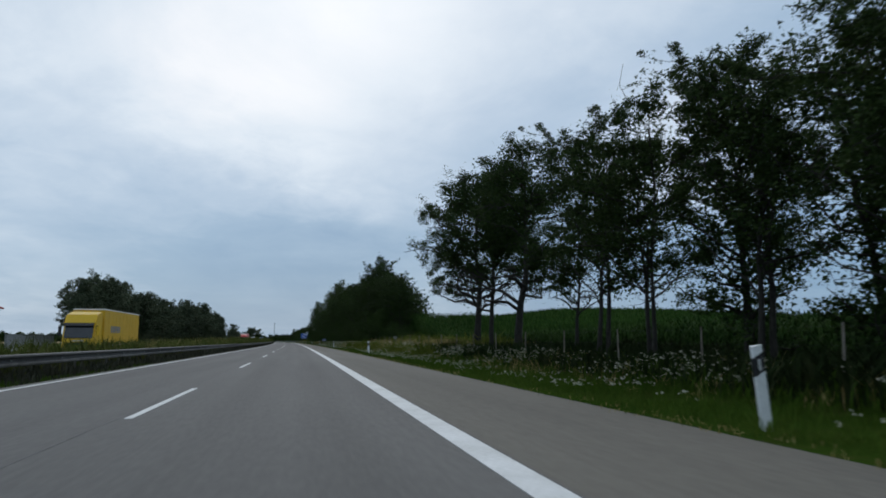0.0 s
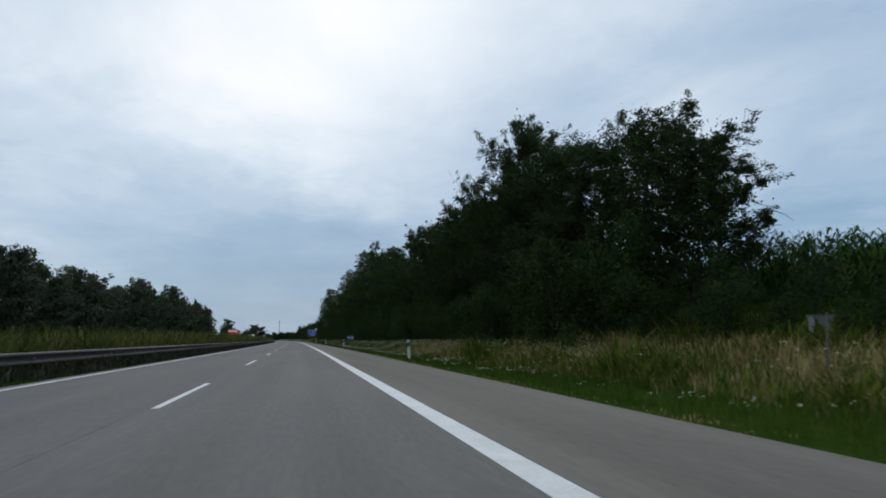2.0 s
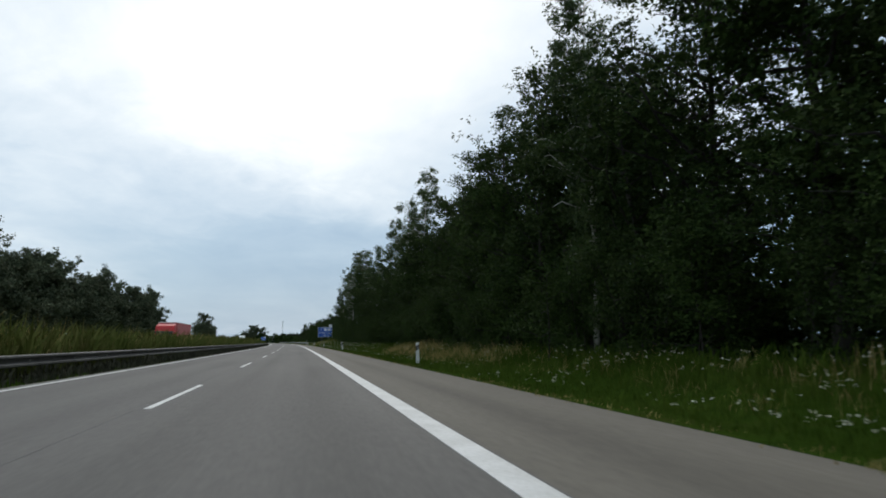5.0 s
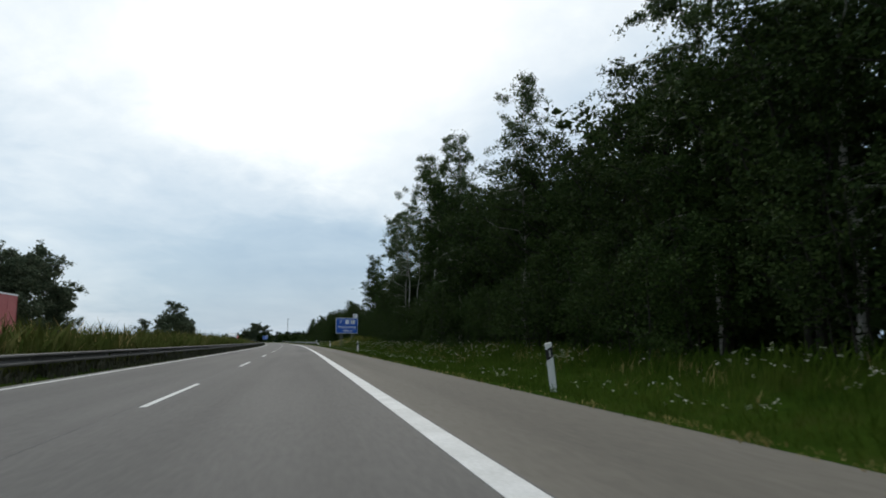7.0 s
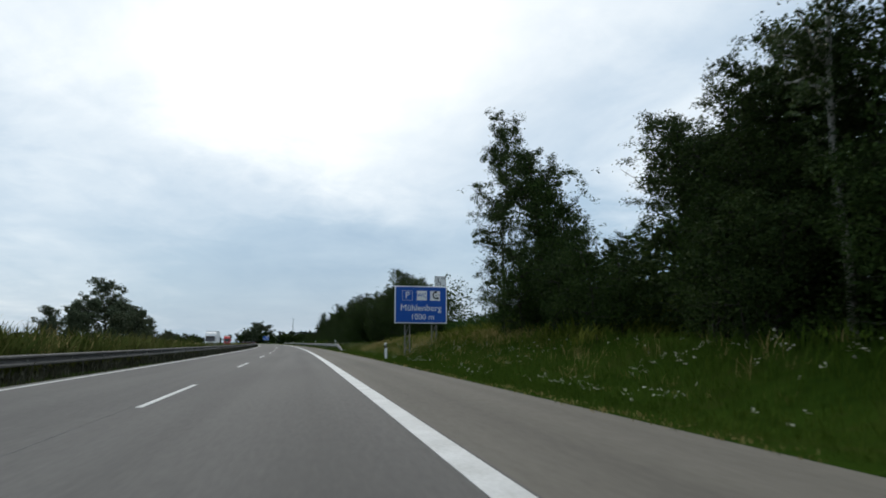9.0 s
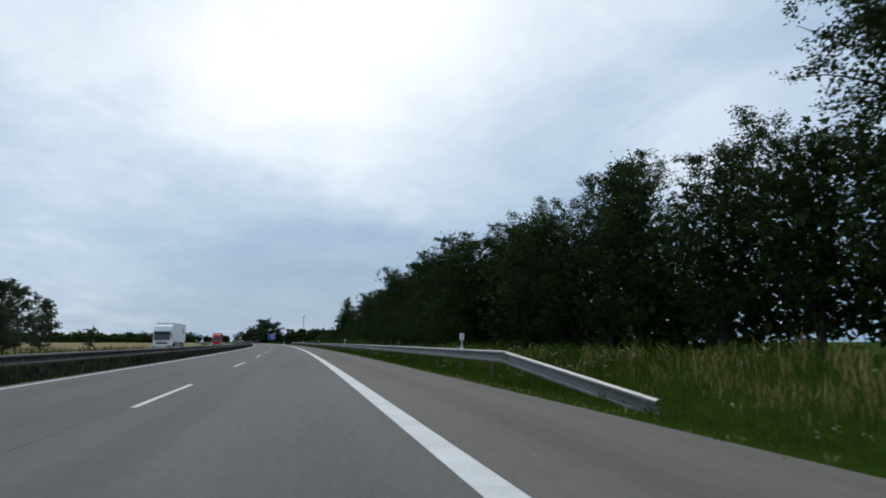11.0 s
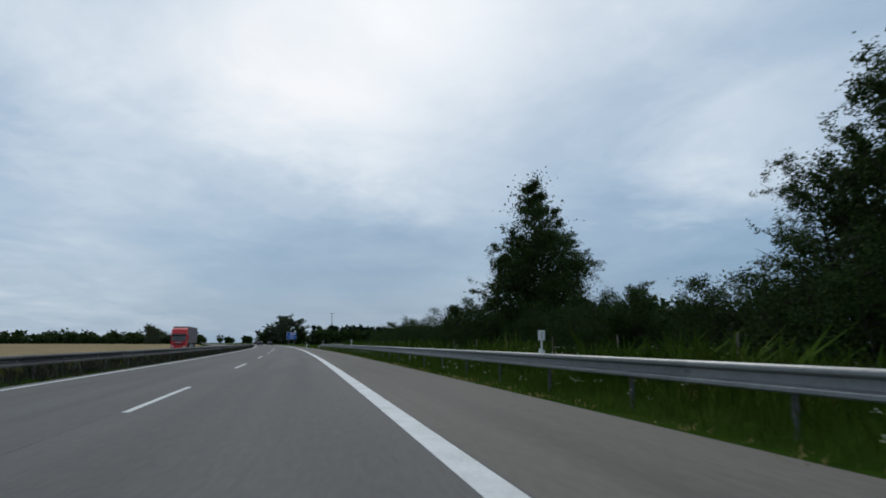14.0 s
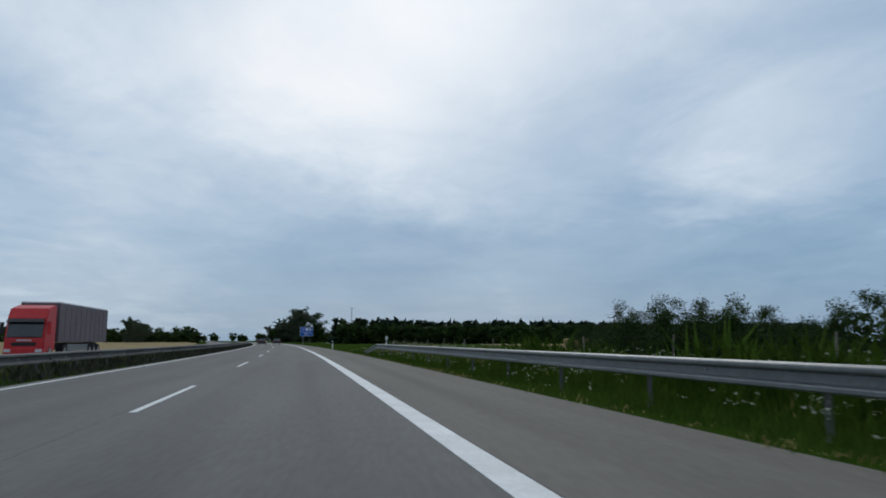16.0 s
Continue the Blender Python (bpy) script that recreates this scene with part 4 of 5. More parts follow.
def parking_sign(s, u, low, distance, width=3.8, tall=2.66, tab=True):
    root = empty("road_sign", "blue motorway parking sign with white lettering on two steel posts", "road sign")
    w, h = width / 2, tall
    panel = part("sign_panel", box(-w, w, -0.02, 0.03, low, low + h, 0.012), M_SIGNW, root, "white-edged aluminium panel")
    face = part("sign_face", box(-w + 0.07, w - 0.07, -0.028, -0.021, low + 0.07, low + h - 0.07), M_BLUE, panel, "blue reflective sheet")
    for x in (-w * 0.5, w * 0.52):
        legs = part("sign_post", bmesh.new(), M_POST, root, "lattice steel post")
        for dx in (-0.17, 0.17):
            part("leg", rod(x + dx, 0.12, (low + h * 0.9) / 2 - 0.4, 0.042, low + h * 0.9 + 0.8, sides=10), M_POST, legs)
        for z in np.arange(0.5, low, 0.9):
            bm = rod(0, 0, 0, 0.022, 0.95, sides=6)
            ob = part("brace", bm, M_POST, legs)
            ob.matrix_basis = pose(x, 0.12, float(z) + 0.45, 0, 21, 0)
            part("rung", rod(x, 0.12, float(z), 0.02, 0.34, "X", 6), M_POST, legs)
        for z in (low + h * 0.25, low + h * 0.78):
            part("bracket", box(x - 0.3, x + 0.3, 0.03, 0.09, z, z + 0.06), M_STEEL, root)
    text_part("P", 0.66, -w * 0.52, low + h * 0.745, -0.032, M_SIGNW, face)
    cx, cz = -w * 0.52, low + h * 0.745
    bm = bmesh.new()
    for x0, x1, z0, z1 in ((-0.36, 0.36, 0.325, 0.34), (-0.36, 0.36, -0.34, -0.325), (-0.36, -0.345, -0.34, 0.34), (0.345, 0.36, -0.34, 0.34)):
        box(cx + x0, cx + x1, -0.033, -0.029, cz + z0, cz + z1, bm=bm)
    part("symbol_outline", bm, M_SIGNW, face, "thin white square outline")
    for x, mark in ((w * 0.03, "WC"), (w * 0.54, "")):
        tile = part("symbol_tile", box(x - 0.36, x + 0.36, -0.033, -0.029, low + h * 0.745 - 0.34, low + h * 0.745 + 0.34), M_SIGNW, face, "white symbol tile")
        if mark:
            text_part(mark, 0.40, x, low + h * 0.745, -0.037, M_BLUE, tile)
        else:
            # telephone receiver
            bm = bmesh.new()
            ang = [radians(110 + 12 * i) for i in range(13)]
            cz, cx = low + h * 0.745 + 0.04, x + 0.10
            for a, b in zip(ang[:-1], ang[1:]):
                q = [(cx + r * math.cos(c), -0.037, cz + r * math.sin(c)) for c, r in ((a, 0.20), (b, 0.20), (b, 0.29), (a, 0.29))]
                bm.faces.new([bm.verts.new(v) for v in q])
            part("phone_symbol", bm, M_BLACK, tile, "dark telephone receiver symbol")
            bm = box(cx - 0.10, cx + 0.03, -0.037, -0.033, cz + 0.13, cz + 0.29)
            box(cx - 0.03, cx + 0.16, -0.037, -0.033, cz - 0.28, cz - 0.14, bm=bm)
            part("phone_symbol", bm, M_BLACK, tile)
            text_part("SOS", 0.19, x + 0.16, low + h * 0.745 + 0.04, -0.037, M_GREYBOX, tile)
    text_part("M\u00fchlenberg", 0.62, 0.0, low + h * 0.41, -0.032, M_SIGNW, face)
    text_part(distance, 0.56, 0.1, low + h * 0.17, -0.032, M_SIGNW, face)
    if tab:
        t = part("extra_panel", box(w - 0.88, w - 0.06, -0.02, 0.02, low + h + 0.03, low + h + 0.72, 0.01), M_SIGNW, root, "small white panel with a black pictogram")
        bm = bmesh.new()
        for x0, x1, z0, z1 in ((-0.88, -0.06, 0.03, 0.055), (-0.88, -0.06, 0.695, 0.72), (-0.88, -0.855, 0.03, 0.72), (-0.085, -0.06, 0.03, 0.72)):
            box(w + x0, w + x1, -0.026, -0.021, low + h + z0, low + h + z1, bm=bm)
        part("panel_rim", bm, M_BLACK, t)
        # wheelchair pictogram: back, seat, shin and wheel
        bm = box(w - 0.66, w - 0.60, -0.026, -0.021, low + h + 0.30, low + h + 0.52)
        box(w - 0.66, w - 0.48, -0.026, -0.021, low + h + 0.28, low + h + 0.34, bm=bm)
        box(w - 0.50, w - 0.45, -0.026, -0.021, low + h + 0.14, low + h + 0.33, bm=bm)
        rod(w - 0.63, -0.0235, low + h + 0.58, 0.04, 0.005, "Y", 10, bm)
        for k in range(9):
            a = radians(150 + 24 * k)
            box(w - 0.62 + 0.13 * math.cos(a) - 0.018, w - 0.62 + 0.13 * math.cos(a) + 0.018, -0.026, -0.021, low + h + 0.23 + 0.13 * math.sin(a) - 0.018, low + h + 0.23 + 0.13 * math.sin(a) + 0.018, bm=bm)
        part("pictogram", bm, M_BLACK, t)
        text_part("WC", 0.20, w - 0.26, low + h + 0.57, -0.024, M_BLACK, t)
    root.matrix_basis = stand(s, u, 0.0, 4.0)
    return root


parking_sign(370, 10.85, 2.3, "1000 m", 3.75, 2.6)
parking_sign(785, 11.0, 2.3, "500 m", tab=True)

km = empty("kilometre_sign", "small blue kilometre sign with white bars for figures on a post", "kilometre sign")
plate = part("sign_plate", box(-0.42, 0.42, -0.012, 0.0, 1.30, 1.72, 0.01), M_SIGNW, km)
part("sign_face", box(-0.40, 0.40, -0.017, -0.013, 1.32, 1.70), M_BLUE, plate)
for x in (-0.26, -0.08, 0.10, 0.26):
    part("figure_bar", box(x - 0.06, x + 0.05, -0.022, -0.018, 1.40, 1.62), M_SIGNW, plate)
part("sign_post", rod(0, 0.03, 0.5, 0.03, 2.2, sides=10), M_STEEL, km)
km.matrix_basis = stand(165.2, 9.0, -0.28)


# ---------------------------------------------------------------- wildlife fence
def fence(name, label, s0, s1, step, u, tall):
    root = empty(name, label, "fence")
    s = s0
    while s <= s1:
        z = float(ground_height(s, u))
        lean = float(grow_rng.uniform(-3, 3))
        ob = part("fence_post", rod(0, 0, tall / 2 - 0.2, 0.024, tall + 0.4, sides=8, top=0.02), M_WOOD, root)
        ob.matrix_basis = stand(s, u, z) @ pose(0, 0, 0, lean, lean * 0.7, 0)
        s += step
    for k in range(4):
        n = int((s1 - s0) / step) + 1
        ss = np.linspace(s0, s1, n)
        pts = place(ss, u - 0.05, ground_height(ss, u) + tall * (0.2 + 0.25 * k))
        v, q = tube(pts, np.full(n, 0.0008), 3)
        ob = under(new("wire", mesh_of("wire", v, [q], M_RUST)), root)
    return root


fence("wildlife_fence", "weathered wooden fence posts with thin wire along the field", 6, 82, 4.2, 11.2, 1.3)
fence("wildlife_fence", "weathered wooden fence posts with thin wire behind the barrier", 450, 640, 5.0, 10.8, 1.2)


cabinet = empty("utility_box", "light grey utility box on a short post at the field edge", "utility box")
part("box_body", box(-0.27, 0.27, -0.2, 0.2, 0.75, 1.30, 0.02), M_PLASTER, cabinet)
part("box_roof", box(-0.30, 0.30, -0.24, 0.24, 1.30, 1.35, 0.01), M_POST, cabinet)
part("box_door", box(-0.22, 0.22, -0.215, -0.2, 0.80, 1.25, 0.005), M_STEEL, cabinet)
part("box_post", box(-0.06, 0.06, -0.06, 0.06, -0.4, 0.75), M_WOOD, cabinet)
cabinet.matrix_basis = stand(85, 14.0, float(ground_height(85, 14.0)) + 0.05) @ Matrix.Diagonal((0.8, 0.8, 0.8, 1))


# ---------------------------------------------------------------- lorries and cars
def wheel(parent, x, y, r, wide, rim=M_CHROME):
    b = rod(x, y, r, r, wide, "X", 24)
    bmesh.ops.bevel(b, geom=[e for e in b.edges if len(e.link_faces) == 2 and any(len(f.verts) > 4 for f in e.link_faces)], offset=0.04, segments=2, affect="EDGES")
    w = part("wheel", b, M_RUBBER, parent)
    part("rim", rod(x, y, r, r * 0.55, wide + 0.02, "X", 16), rim, w)
    return w


def lorry(name, label, cab_mat, box_mat, trailer_label, straps=True):
    """An articulated lorry that drives towards -y, with its nose at y = 0."""
    root = empty(name, label, "lorry")
    cab = [(0.0, 0.45), (0.0, 1.3), (0.06, 1.55), (0.32, 2.75), (0.75, 3.45), (2.1, 3.75), (2.3, 3.75), (2.3, 0.6), (1.3, 0.45)]
    body = part("cab", extrude_side(cab, -1.22, 1.22, bevel=0.06), cab_mat, root)
    pane = [(0.03, 1.48), (0.305, 2.62), (0.275, 2.65), (0.0, 1.51)]
    ob = part("windscreen", extrude_side([(y - 0.03, z) for y, z in pane], -1.08, 1.08), M_GLASS, body, "dark windscreen")
    for x in (-1.235, 1.215):
        part("side_window", box(x, x + 0.02, 0.45, 1.25, 1.75, 2.55), M_GLASS, body)
    part("sun_visor", extrude_side([(-0.12, 2.52), (0.2, 2.75), (0.3, 2.72), (-0.06, 2.48)], -1.12, 1.12), M_BLACK, body)
    part("grille", box(-0.75, 0.75, -0.03, 0.02, 0.92, 1.16, 0.02), M_BLACK, body)
    part("emblem_bar", box(-0.45, 0.45, -0.02, 0.02, 1.24, 1.34, 0.01), M_CHROME, body)
    for x in (-0.35, 0.35):
        part("wiper", box(x - 0.3, x + 0.3, -0.03, 0.0, 1.52, 1.55), M_BLACK, body)
    part("bumper", box(-1.22, 1.22, -0.09, 0.3, 0.35, 0.78, 0.05), cab_mat, body)
    for x in (-0.95, 0.95):
        part("headlight", box(x - 0.2, x + 0.2, -0.105, -0.08, 0.5, 0.7, 0.01), M_REFLEX, body)
    for x in (-1.45, 1.45):
        part("mirror", box(x - 0.12, x + 0.12, 0.1, 0.22, 1.7, 2.5, 0.03), M_BLACK if x < 0 else cab_mat, body)
    trailer = part("trailer", box(-1.26, 1.26, 2.75, 16.2, 1.15, 4.0, 0.04), box_mat, root, trailer_label)
    for y in np.arange(2.78, 16.2, 1.33) if straps else ():
        for x in (-1.275, 1.262):
            part("side_strap", box(x, x + 0.013, y, y + 0.06, 1.2, 3.9), box_mat, trailer)
    part("roof_rail", box(-1.28, 1.28, 2.74, 16.22, 3.93, 4.03, 0.02), M_SIGNW, trailer)
    part("chassis", box(-0.5, 0.5, 0.8, 16.0, 0.7, 1.12), M_BLACK, root)
    part("underrun_guard", box(1.15, 1.22, 5.2, 10.5, 0.5, 1.0), M_CHROME, root)
    part("underrun_guard", box(-1.22, -1.15, 5.2, 10.5, 0.5, 1.0), M_CHROME, root)
    for y in (1.35, 4.6, 11.2, 12.5, 13.8):
        for x in (-1.05, 1.05):
            wheel(root, x, y, 0.5, 0.34)
    return root


yellow = lorry("lorry", "yellow articulated lorry with tarpaulin trailer on the opposite carriageway", M_YELLOW, M_TARP, "yellow tarpaulin trailer with faded lettering")
for y, w in ((5.0, 0.5), (5.7, 0.6), (6.5, 0.5), (7.2, 0.5), (7.9, 0.4)):
    part("faded_bar", box(1.27, 1.279, y, y + w, 2.0, 2.6), M_GREYBOX, yellow, "grey bar in place of unreadable print")
yellow.matrix_basis = stand(62.4, -15.4, -0.26)
pink = lorry("lorry", "red lorry with faded red trailer on the opposite carriageway", M_RED, M_PINK, "faded red tarpaulin trailer")
pink.matrix_basis = stand(280, -15.4, -0.26)
white = lorry("lorry", "white lorry with white box trailer on the opposite carriageway", M_LORRYW, M_LORRYW, "white box trailer", False)
part("emblem", box(1.277, 1.284, 12.4, 13.6, 2.4, 3.4), M_GREYBOX, white, "grey emblem")
white.matrix_basis = stand(502, -15.4, -0.26)
red = lorry("lorry", "red lorry with dull grey trailer on the opposite carriageway", M_RED, M_MAUVE, "dull grey tarpaulin trailer")
red.matrix_basis = stand(627, -15.4, -0.26)


def car(label, mat):
    """A saloon seen from behind; it drives towards +y with its tail at y = 0."""
    root = empty("car", label, "car", "cars ahead on the motorway")
    side = [(0, 0.35), (0.0, 0.75), (0.1, 0.95), (0.5, 1.02), (1.1, 1.42), (2.4, 1.44), (3.1, 1.0), (4.1, 0.85), (4.4, 0.6), (4.4, 0.3), (0.1, 0.28)]
    body = part("body", extrude_side(side, -0.88, 0.88, bevel=0.07), mat, root)
    part("rear_window", extrude_side([(0.49, 1.05), (1.03, 1.41), (1.0, 1.43), (0.46, 1.07)], -0.66, 0.66), M_GLASS, body)
    for x in (-0.72, 0.72):
        part("tail_light", box(x - 0.14, x + 0.14, -0.02, 0.06, 0.7, 0.88, 0.01), M_LAMPRED, body)
    part("bumper", box(-0.86, 0.86, -0.06, 0.15, 0.35, 0.58, 0.04), mat, body)
    for y in (0.85, 3.5):
        for x in (-0.78, 0.78):
            wheel(root, x, y, 0.31, 0.2)
    return root


first_car = car("dark car driving ahead in the lane", M_DARKCAR)
first_car.matrix_basis = stand(752, -1.9)
for s, u in ((764, 1.9), (800, -1.9)):
    copy_thing(first_car, stand(s, u))


# ---------------------------------------------------------------- grass, flowers and crops
def blades(rng, s, u, tall, count, lean=0.5, width=0.012, spread=0.10):
    """Tufts of narrow tapering blades rooted in the ground; tall: metres for each tuft."""
    n = len(s)
    foot = place(s, u, ground_height(s, u) - 0.02)
    foot = np.repeat(foot, count, axis=0)
    foot[:, :2] += rng.normal(0, spread, (n * count, 2))
    h = np.repeat(tall, count) * rng.uniform(0.55, 1.15, n * count)
    az = rng.uniform(0, 2 * np.pi, n * count)
    out = np.stack((np.cos(az), np.sin(az), np.zeros_like(az)), axis=1)
    side = np.stack((-np.sin(az + 0.6), np.cos(az + 0.6), np.zeros_like(az)), axis=1)
    w = (width * rng.uniform(0.7, 1.5, n * count) * (0.6 + h))[:, None]
    up = np.array([0, 0, 1.0])
    k = lean * rng.uniform(0.2, 1.3, n * count)[:, None]
    mid = foot + up * (h * 0.6)[:, None] + out * k * (h * 0.35)[:, None]
    tip = foot + up * (h * 0.97)[:, None] + out * k * h[:, None]
    v = np.stack((foot - side * w, mid + side * w * 0.8, tip, mid - side * w * 0.8), axis=1).reshape(-1, 3)
    return v, np.arange(len(v)).reshape(-1, 4)


def patch(rng, x, y, scale, seed):
    """Soft random field in 0..1 for meadow patches."""
    ph = np.random.default_rng(seed).uniform(0, 6.28, 6)
    v = np.sin(x / scale + ph[0]) + np.sin(y / (scale * 0.35) + ph[1]) + np.sin(x / (scale * 0.41) + y / (scale * 0.5) + ph[2]) + 0.7 * np.sin(x / (scale * 0.17) + ph[3])
    return np.clip(v / 5 + 0.5, 0, 1)


def meadow(name, label, mat, rng, n, s_range, u_range, tall_of, keep_of, count, **kw):
    s = rng.uniform(*s_range, n)
    u = rng.uniform(*u_range, n)
    keep = rng.random(n) < keep_of(s, u)
    s, u = s[keep], u[keep]
    v, q = blades(rng, s, u, tall_of(s, u) * rng.uniform(0.5, 1.3, len(s)), count, **kw)
    return tagged(new(name, mesh_of(name, v, [q], mat)), label, "grass", kind="stuff")


meadow_rng = np.random.default_rng(77)
# how dry the verge is along the road
DRY = ((-20, 20, 40, 55, 100, 116, 150, 205, 216, 236, 243, 330, 362, 372, 398, 410, 440, 590, 625, 700), (0.15, 0.25, 0.5, 0.8, 1.6, 1.1, 0.15, 0.15, 1.0, 1.0, 0.1, 0.08, 0.1, 0.7, 0.9, 0.3, 0.05, 0.1, 0.8, 0.9))


def dryness(s, u):
    return np.clip(np.interp(s, *DRY) * smooth_step(8.9, 10.2, u) * (0.45 + 0.9 * patch(None, s, u, 9.0, 3)), 0, 1)


def verge_height(s, u):
    """Mown short at the pavement, knee-high towards the trees, taller where it is dry."""
    rail = smooth_step(405, 425, s)
    return (0.08 + (0.10 + 0.18 * rail) * smooth_step(7.3, 8.7, u) + 0.34 * smooth_step(8.9, 11.2, u) * np.interp(s, (0, 40, 110, 140, 330, 345, 380, 420, 650), (0.8, 0.7, 0.7, 0.8, 0.8, 0.5, 0.5, 0.7, 0.6))
            + 0.17 * dryness(s, u) + 0.14 * patch(None, s, u, 4.0, 4))


meadow("verge_grass", "green roadside grass growing taller away from the shoulder", M_GRASS, meadow_rng, 62000, (2, 640), (6.95, 12.6), verge_height, lambda s, u: 1 - 0.8 * dryness(s, u), 5, width=0.013)
meadow("dry_grass", "tall straw-coloured dry grass on the roadside verge", M_DRY, meadow_rng, 52000, (2, 640), (8.4, 12.4), lambda s, u: verge_height(s, u) * 0.98, lambda s, u: 0.95 * dryness(s, u), 8, width=0.0065, lean=0.55, spread=0.14)
meadow("edge_grass", "short trodden brownish grass along the pavement edge", M_DRY, meadow_rng, 9000, (2, 640), (6.86, 7.3), lambda s, u: np.full(len(s), 0.09), lambda s, u: 0.6 * patch(None, s, u, 6.0, 8), 5, width=0.012, lean=0.7)
MEDIAN = ((-30, 30, 60, 100, 150, 330, 370, 400, 440, 480, 520, 580, 640, 800), (1.0, 1.0, 1.05, 1.3, 1.5, 1.5, 1.2, 0.85, 0.7, 0.5, 0.36, 0.36, 0.42, 0.5))
meadow("median_grass", "tall dense grass and weeds on the central median", M_OLIVE, meadow_rng, 30000, (8, 760), (-8.6, -5.3), lambda s, u: np.interp(s, *MEDIAN), lambda s, u: 0.7 + 0.3 * patch(None, s, u, 12.0, 5), 6, width=0.02)
meadow("median_dry_grass", "brown seeding grass between the greener weeds of the median", M_DRY, meadow_rng, 14000, (40, 800), (-8.6, -5.8), lambda s, u: np.interp(s, *MEDIAN) * 1.05, lambda s, u: 0.7 * patch(None, s, u, 15.0, 6), 5, width=0.007)
meadow("rail_foot_grass", "dull greyish grass under the median crash barrier", M_FOOT, meadow_rng, 10000, (8, 760), (-5.9, -4.16), lambda s, u: 0.06 + 0.40 * smooth_step(4.2, 4.8, -u), lambda s, u: np.ones(len(s)), 6, width=0.032)
# weeds below the crowns; their dark colour stands for tree shade
meadow("rank_weeds", "rank weeds under the roadside trees, coloured dark for the shade there", M_SHADED_RANK, meadow_rng, 11000, (0, 60), (9.9, 17.6), lambda s, u: 0.35 + 0.45 * patch(None, s, u, 3.0, 21), lambda s, u: smooth_step(9.8, 11.2, u) * (1 - smooth_step(40, 52, s)), 6, width=0.028, lean=0.6)

meadow("field_edge_grass", "tall faded grass between the fence and the maize", M_DRY, meadow_rng, 9000, (40, 104), (11.8, 16.8), lambda s, u: 0.5 + 0.35 * patch(None, s, u, 3.0, 35), lambda s, u: 0.35 + 0.6 * patch(None, s, u, 4.0, 36), 7, width=0.008, lean=0.5, spread=0.16)
meadow("verge_weeds", "yellowish olive weeds in mounds on the dry verge", M_WEED, meadow_rng, 9000, (40, 104), (9.6, 16.8), lambda s, u: 0.25 + 0.85 * patch(None, s, u, 2.4, 33) ** 2, lambda s, u: (patch(None, s, u, 2.4, 33) > 0.45) * 0.9, 8, width=0.022, lean=0.8, spread=0.22)
meadow("slope_dry_grass", "patch of straw-coloured grass on the slope below the maize", M_DRY, meadow_rng, 9000, (352, 400), (11.0, 16.8), lambda s, u: 0.4 + 0.3 * patch(None, s, u, 3.0, 41), lambda s, u: (patch(None, s, u, 3.4, 42) > 0.5) * 0.85 * smooth_step(11, 12.5, u), 7, width=0.008, lean=0.5, spread=0.16)
meadow("slope_weeds", "yellowish green weeds on the slope below the maize", M_WEED, meadow_rng, 3600, (344, 400), (11.5, 18.6), lambda s, u: 0.3 + 0.5 * patch(None, s, u, 2.6, 31) + 0.35 * smooth_step(15.5, 17.5, u), lambda s, u: 0.35 + 0.65 * smooth_step(13, 15, u), 7, width=0.03, lean=0.6, spread=0.16)


meadow("rail_weeds", "tall fresh green weeds between the barrier and the hedge", M_GRASS, meadow_rng, 5200, (476, 602), (9.6, 12.3), lambda s, u: 0.45 + 0.75 * patch(None, s, u, 2.2, 51) ** 1.5, lambda s, u: 0.25 + 0.75 * (patch(None, s, u, 2.2, 51) > 0.45), 8, width=0.024, lean=0.6, spread=0.18)


def flowers(name, label, rng, n, s_range, u_range, density, lift, bloom=M_BLOOM):
    """Flat white flower heads of small petals on thin stalks."""
    s = rng.uniform(*s_range, n)
    u = rng.uniform(*u_range, n)
    keep = rng.random(n) < density(s, u)
    s, u = s[keep], u[keep]
    m = len(s)
    base = place(s, u, ground_height(s, u))
    top = base + np.stack((rng.normal(0, 0.06, m), rng.normal(0, 0.06, m), verge_height(s, u) * lift * rng.uniform(0.75, 1.25, m)), axis=1)
    # each head: 4 florets, each a tilted six-cornered disc made of a centre fan
    fl = 4
    c = np.repeat(top, fl, axis=0) + rng.normal(0, 1, (m * fl, 3)) * np.array([0.028, 0.028, 0.018])
    r = rng.uniform(0.008, 0.019, (m * fl, 1))
    nx = rng.normal(0, 0.8, (m * fl, 3)) + np.array([0, 0, 1.0])
    nx /= np.linalg.norm(nx, axis=1)[:, None]
    a = np.cross(nx, np.array([1.0, 0, 0]))
    a /= np.linalg.norm(a, axis=1)[:, None]
    b = np.cross(nx, a)
    ring = [c + r * (math.cos(k * math.pi / 3) * a + math.sin(k * math.pi / 3) * b) - nx * r * 0.3 for k in range(6)]
    v = np.stack((c, *ring), axis=1).reshape(-1, 3)
    o = np.arange(m * fl)[:, None] * 7
    f = np.concatenate([o + np.array([[0, 1 + k, 1 + (k + 1) % 6]]) for k in range(6)])
    st = np.stack((base - [0.004, 0, 0], base + [0.004, 0, 0], top + [0.003, 0, 0], top - [0.003, 0, 0]), axis=1).reshape(-1, 3)
    sf = np.arange(m * 4).reshape(m, 4) + len(v)
    slots = np.concatenate((np.zeros(len(f)), np.ones(len(sf))))
    return tagged(new(name, mesh_of(name, np.concatenate((v, st)), [f, sf], [bloom, M_GRASS], slots)), label, "wildflowers", kind="stuff")


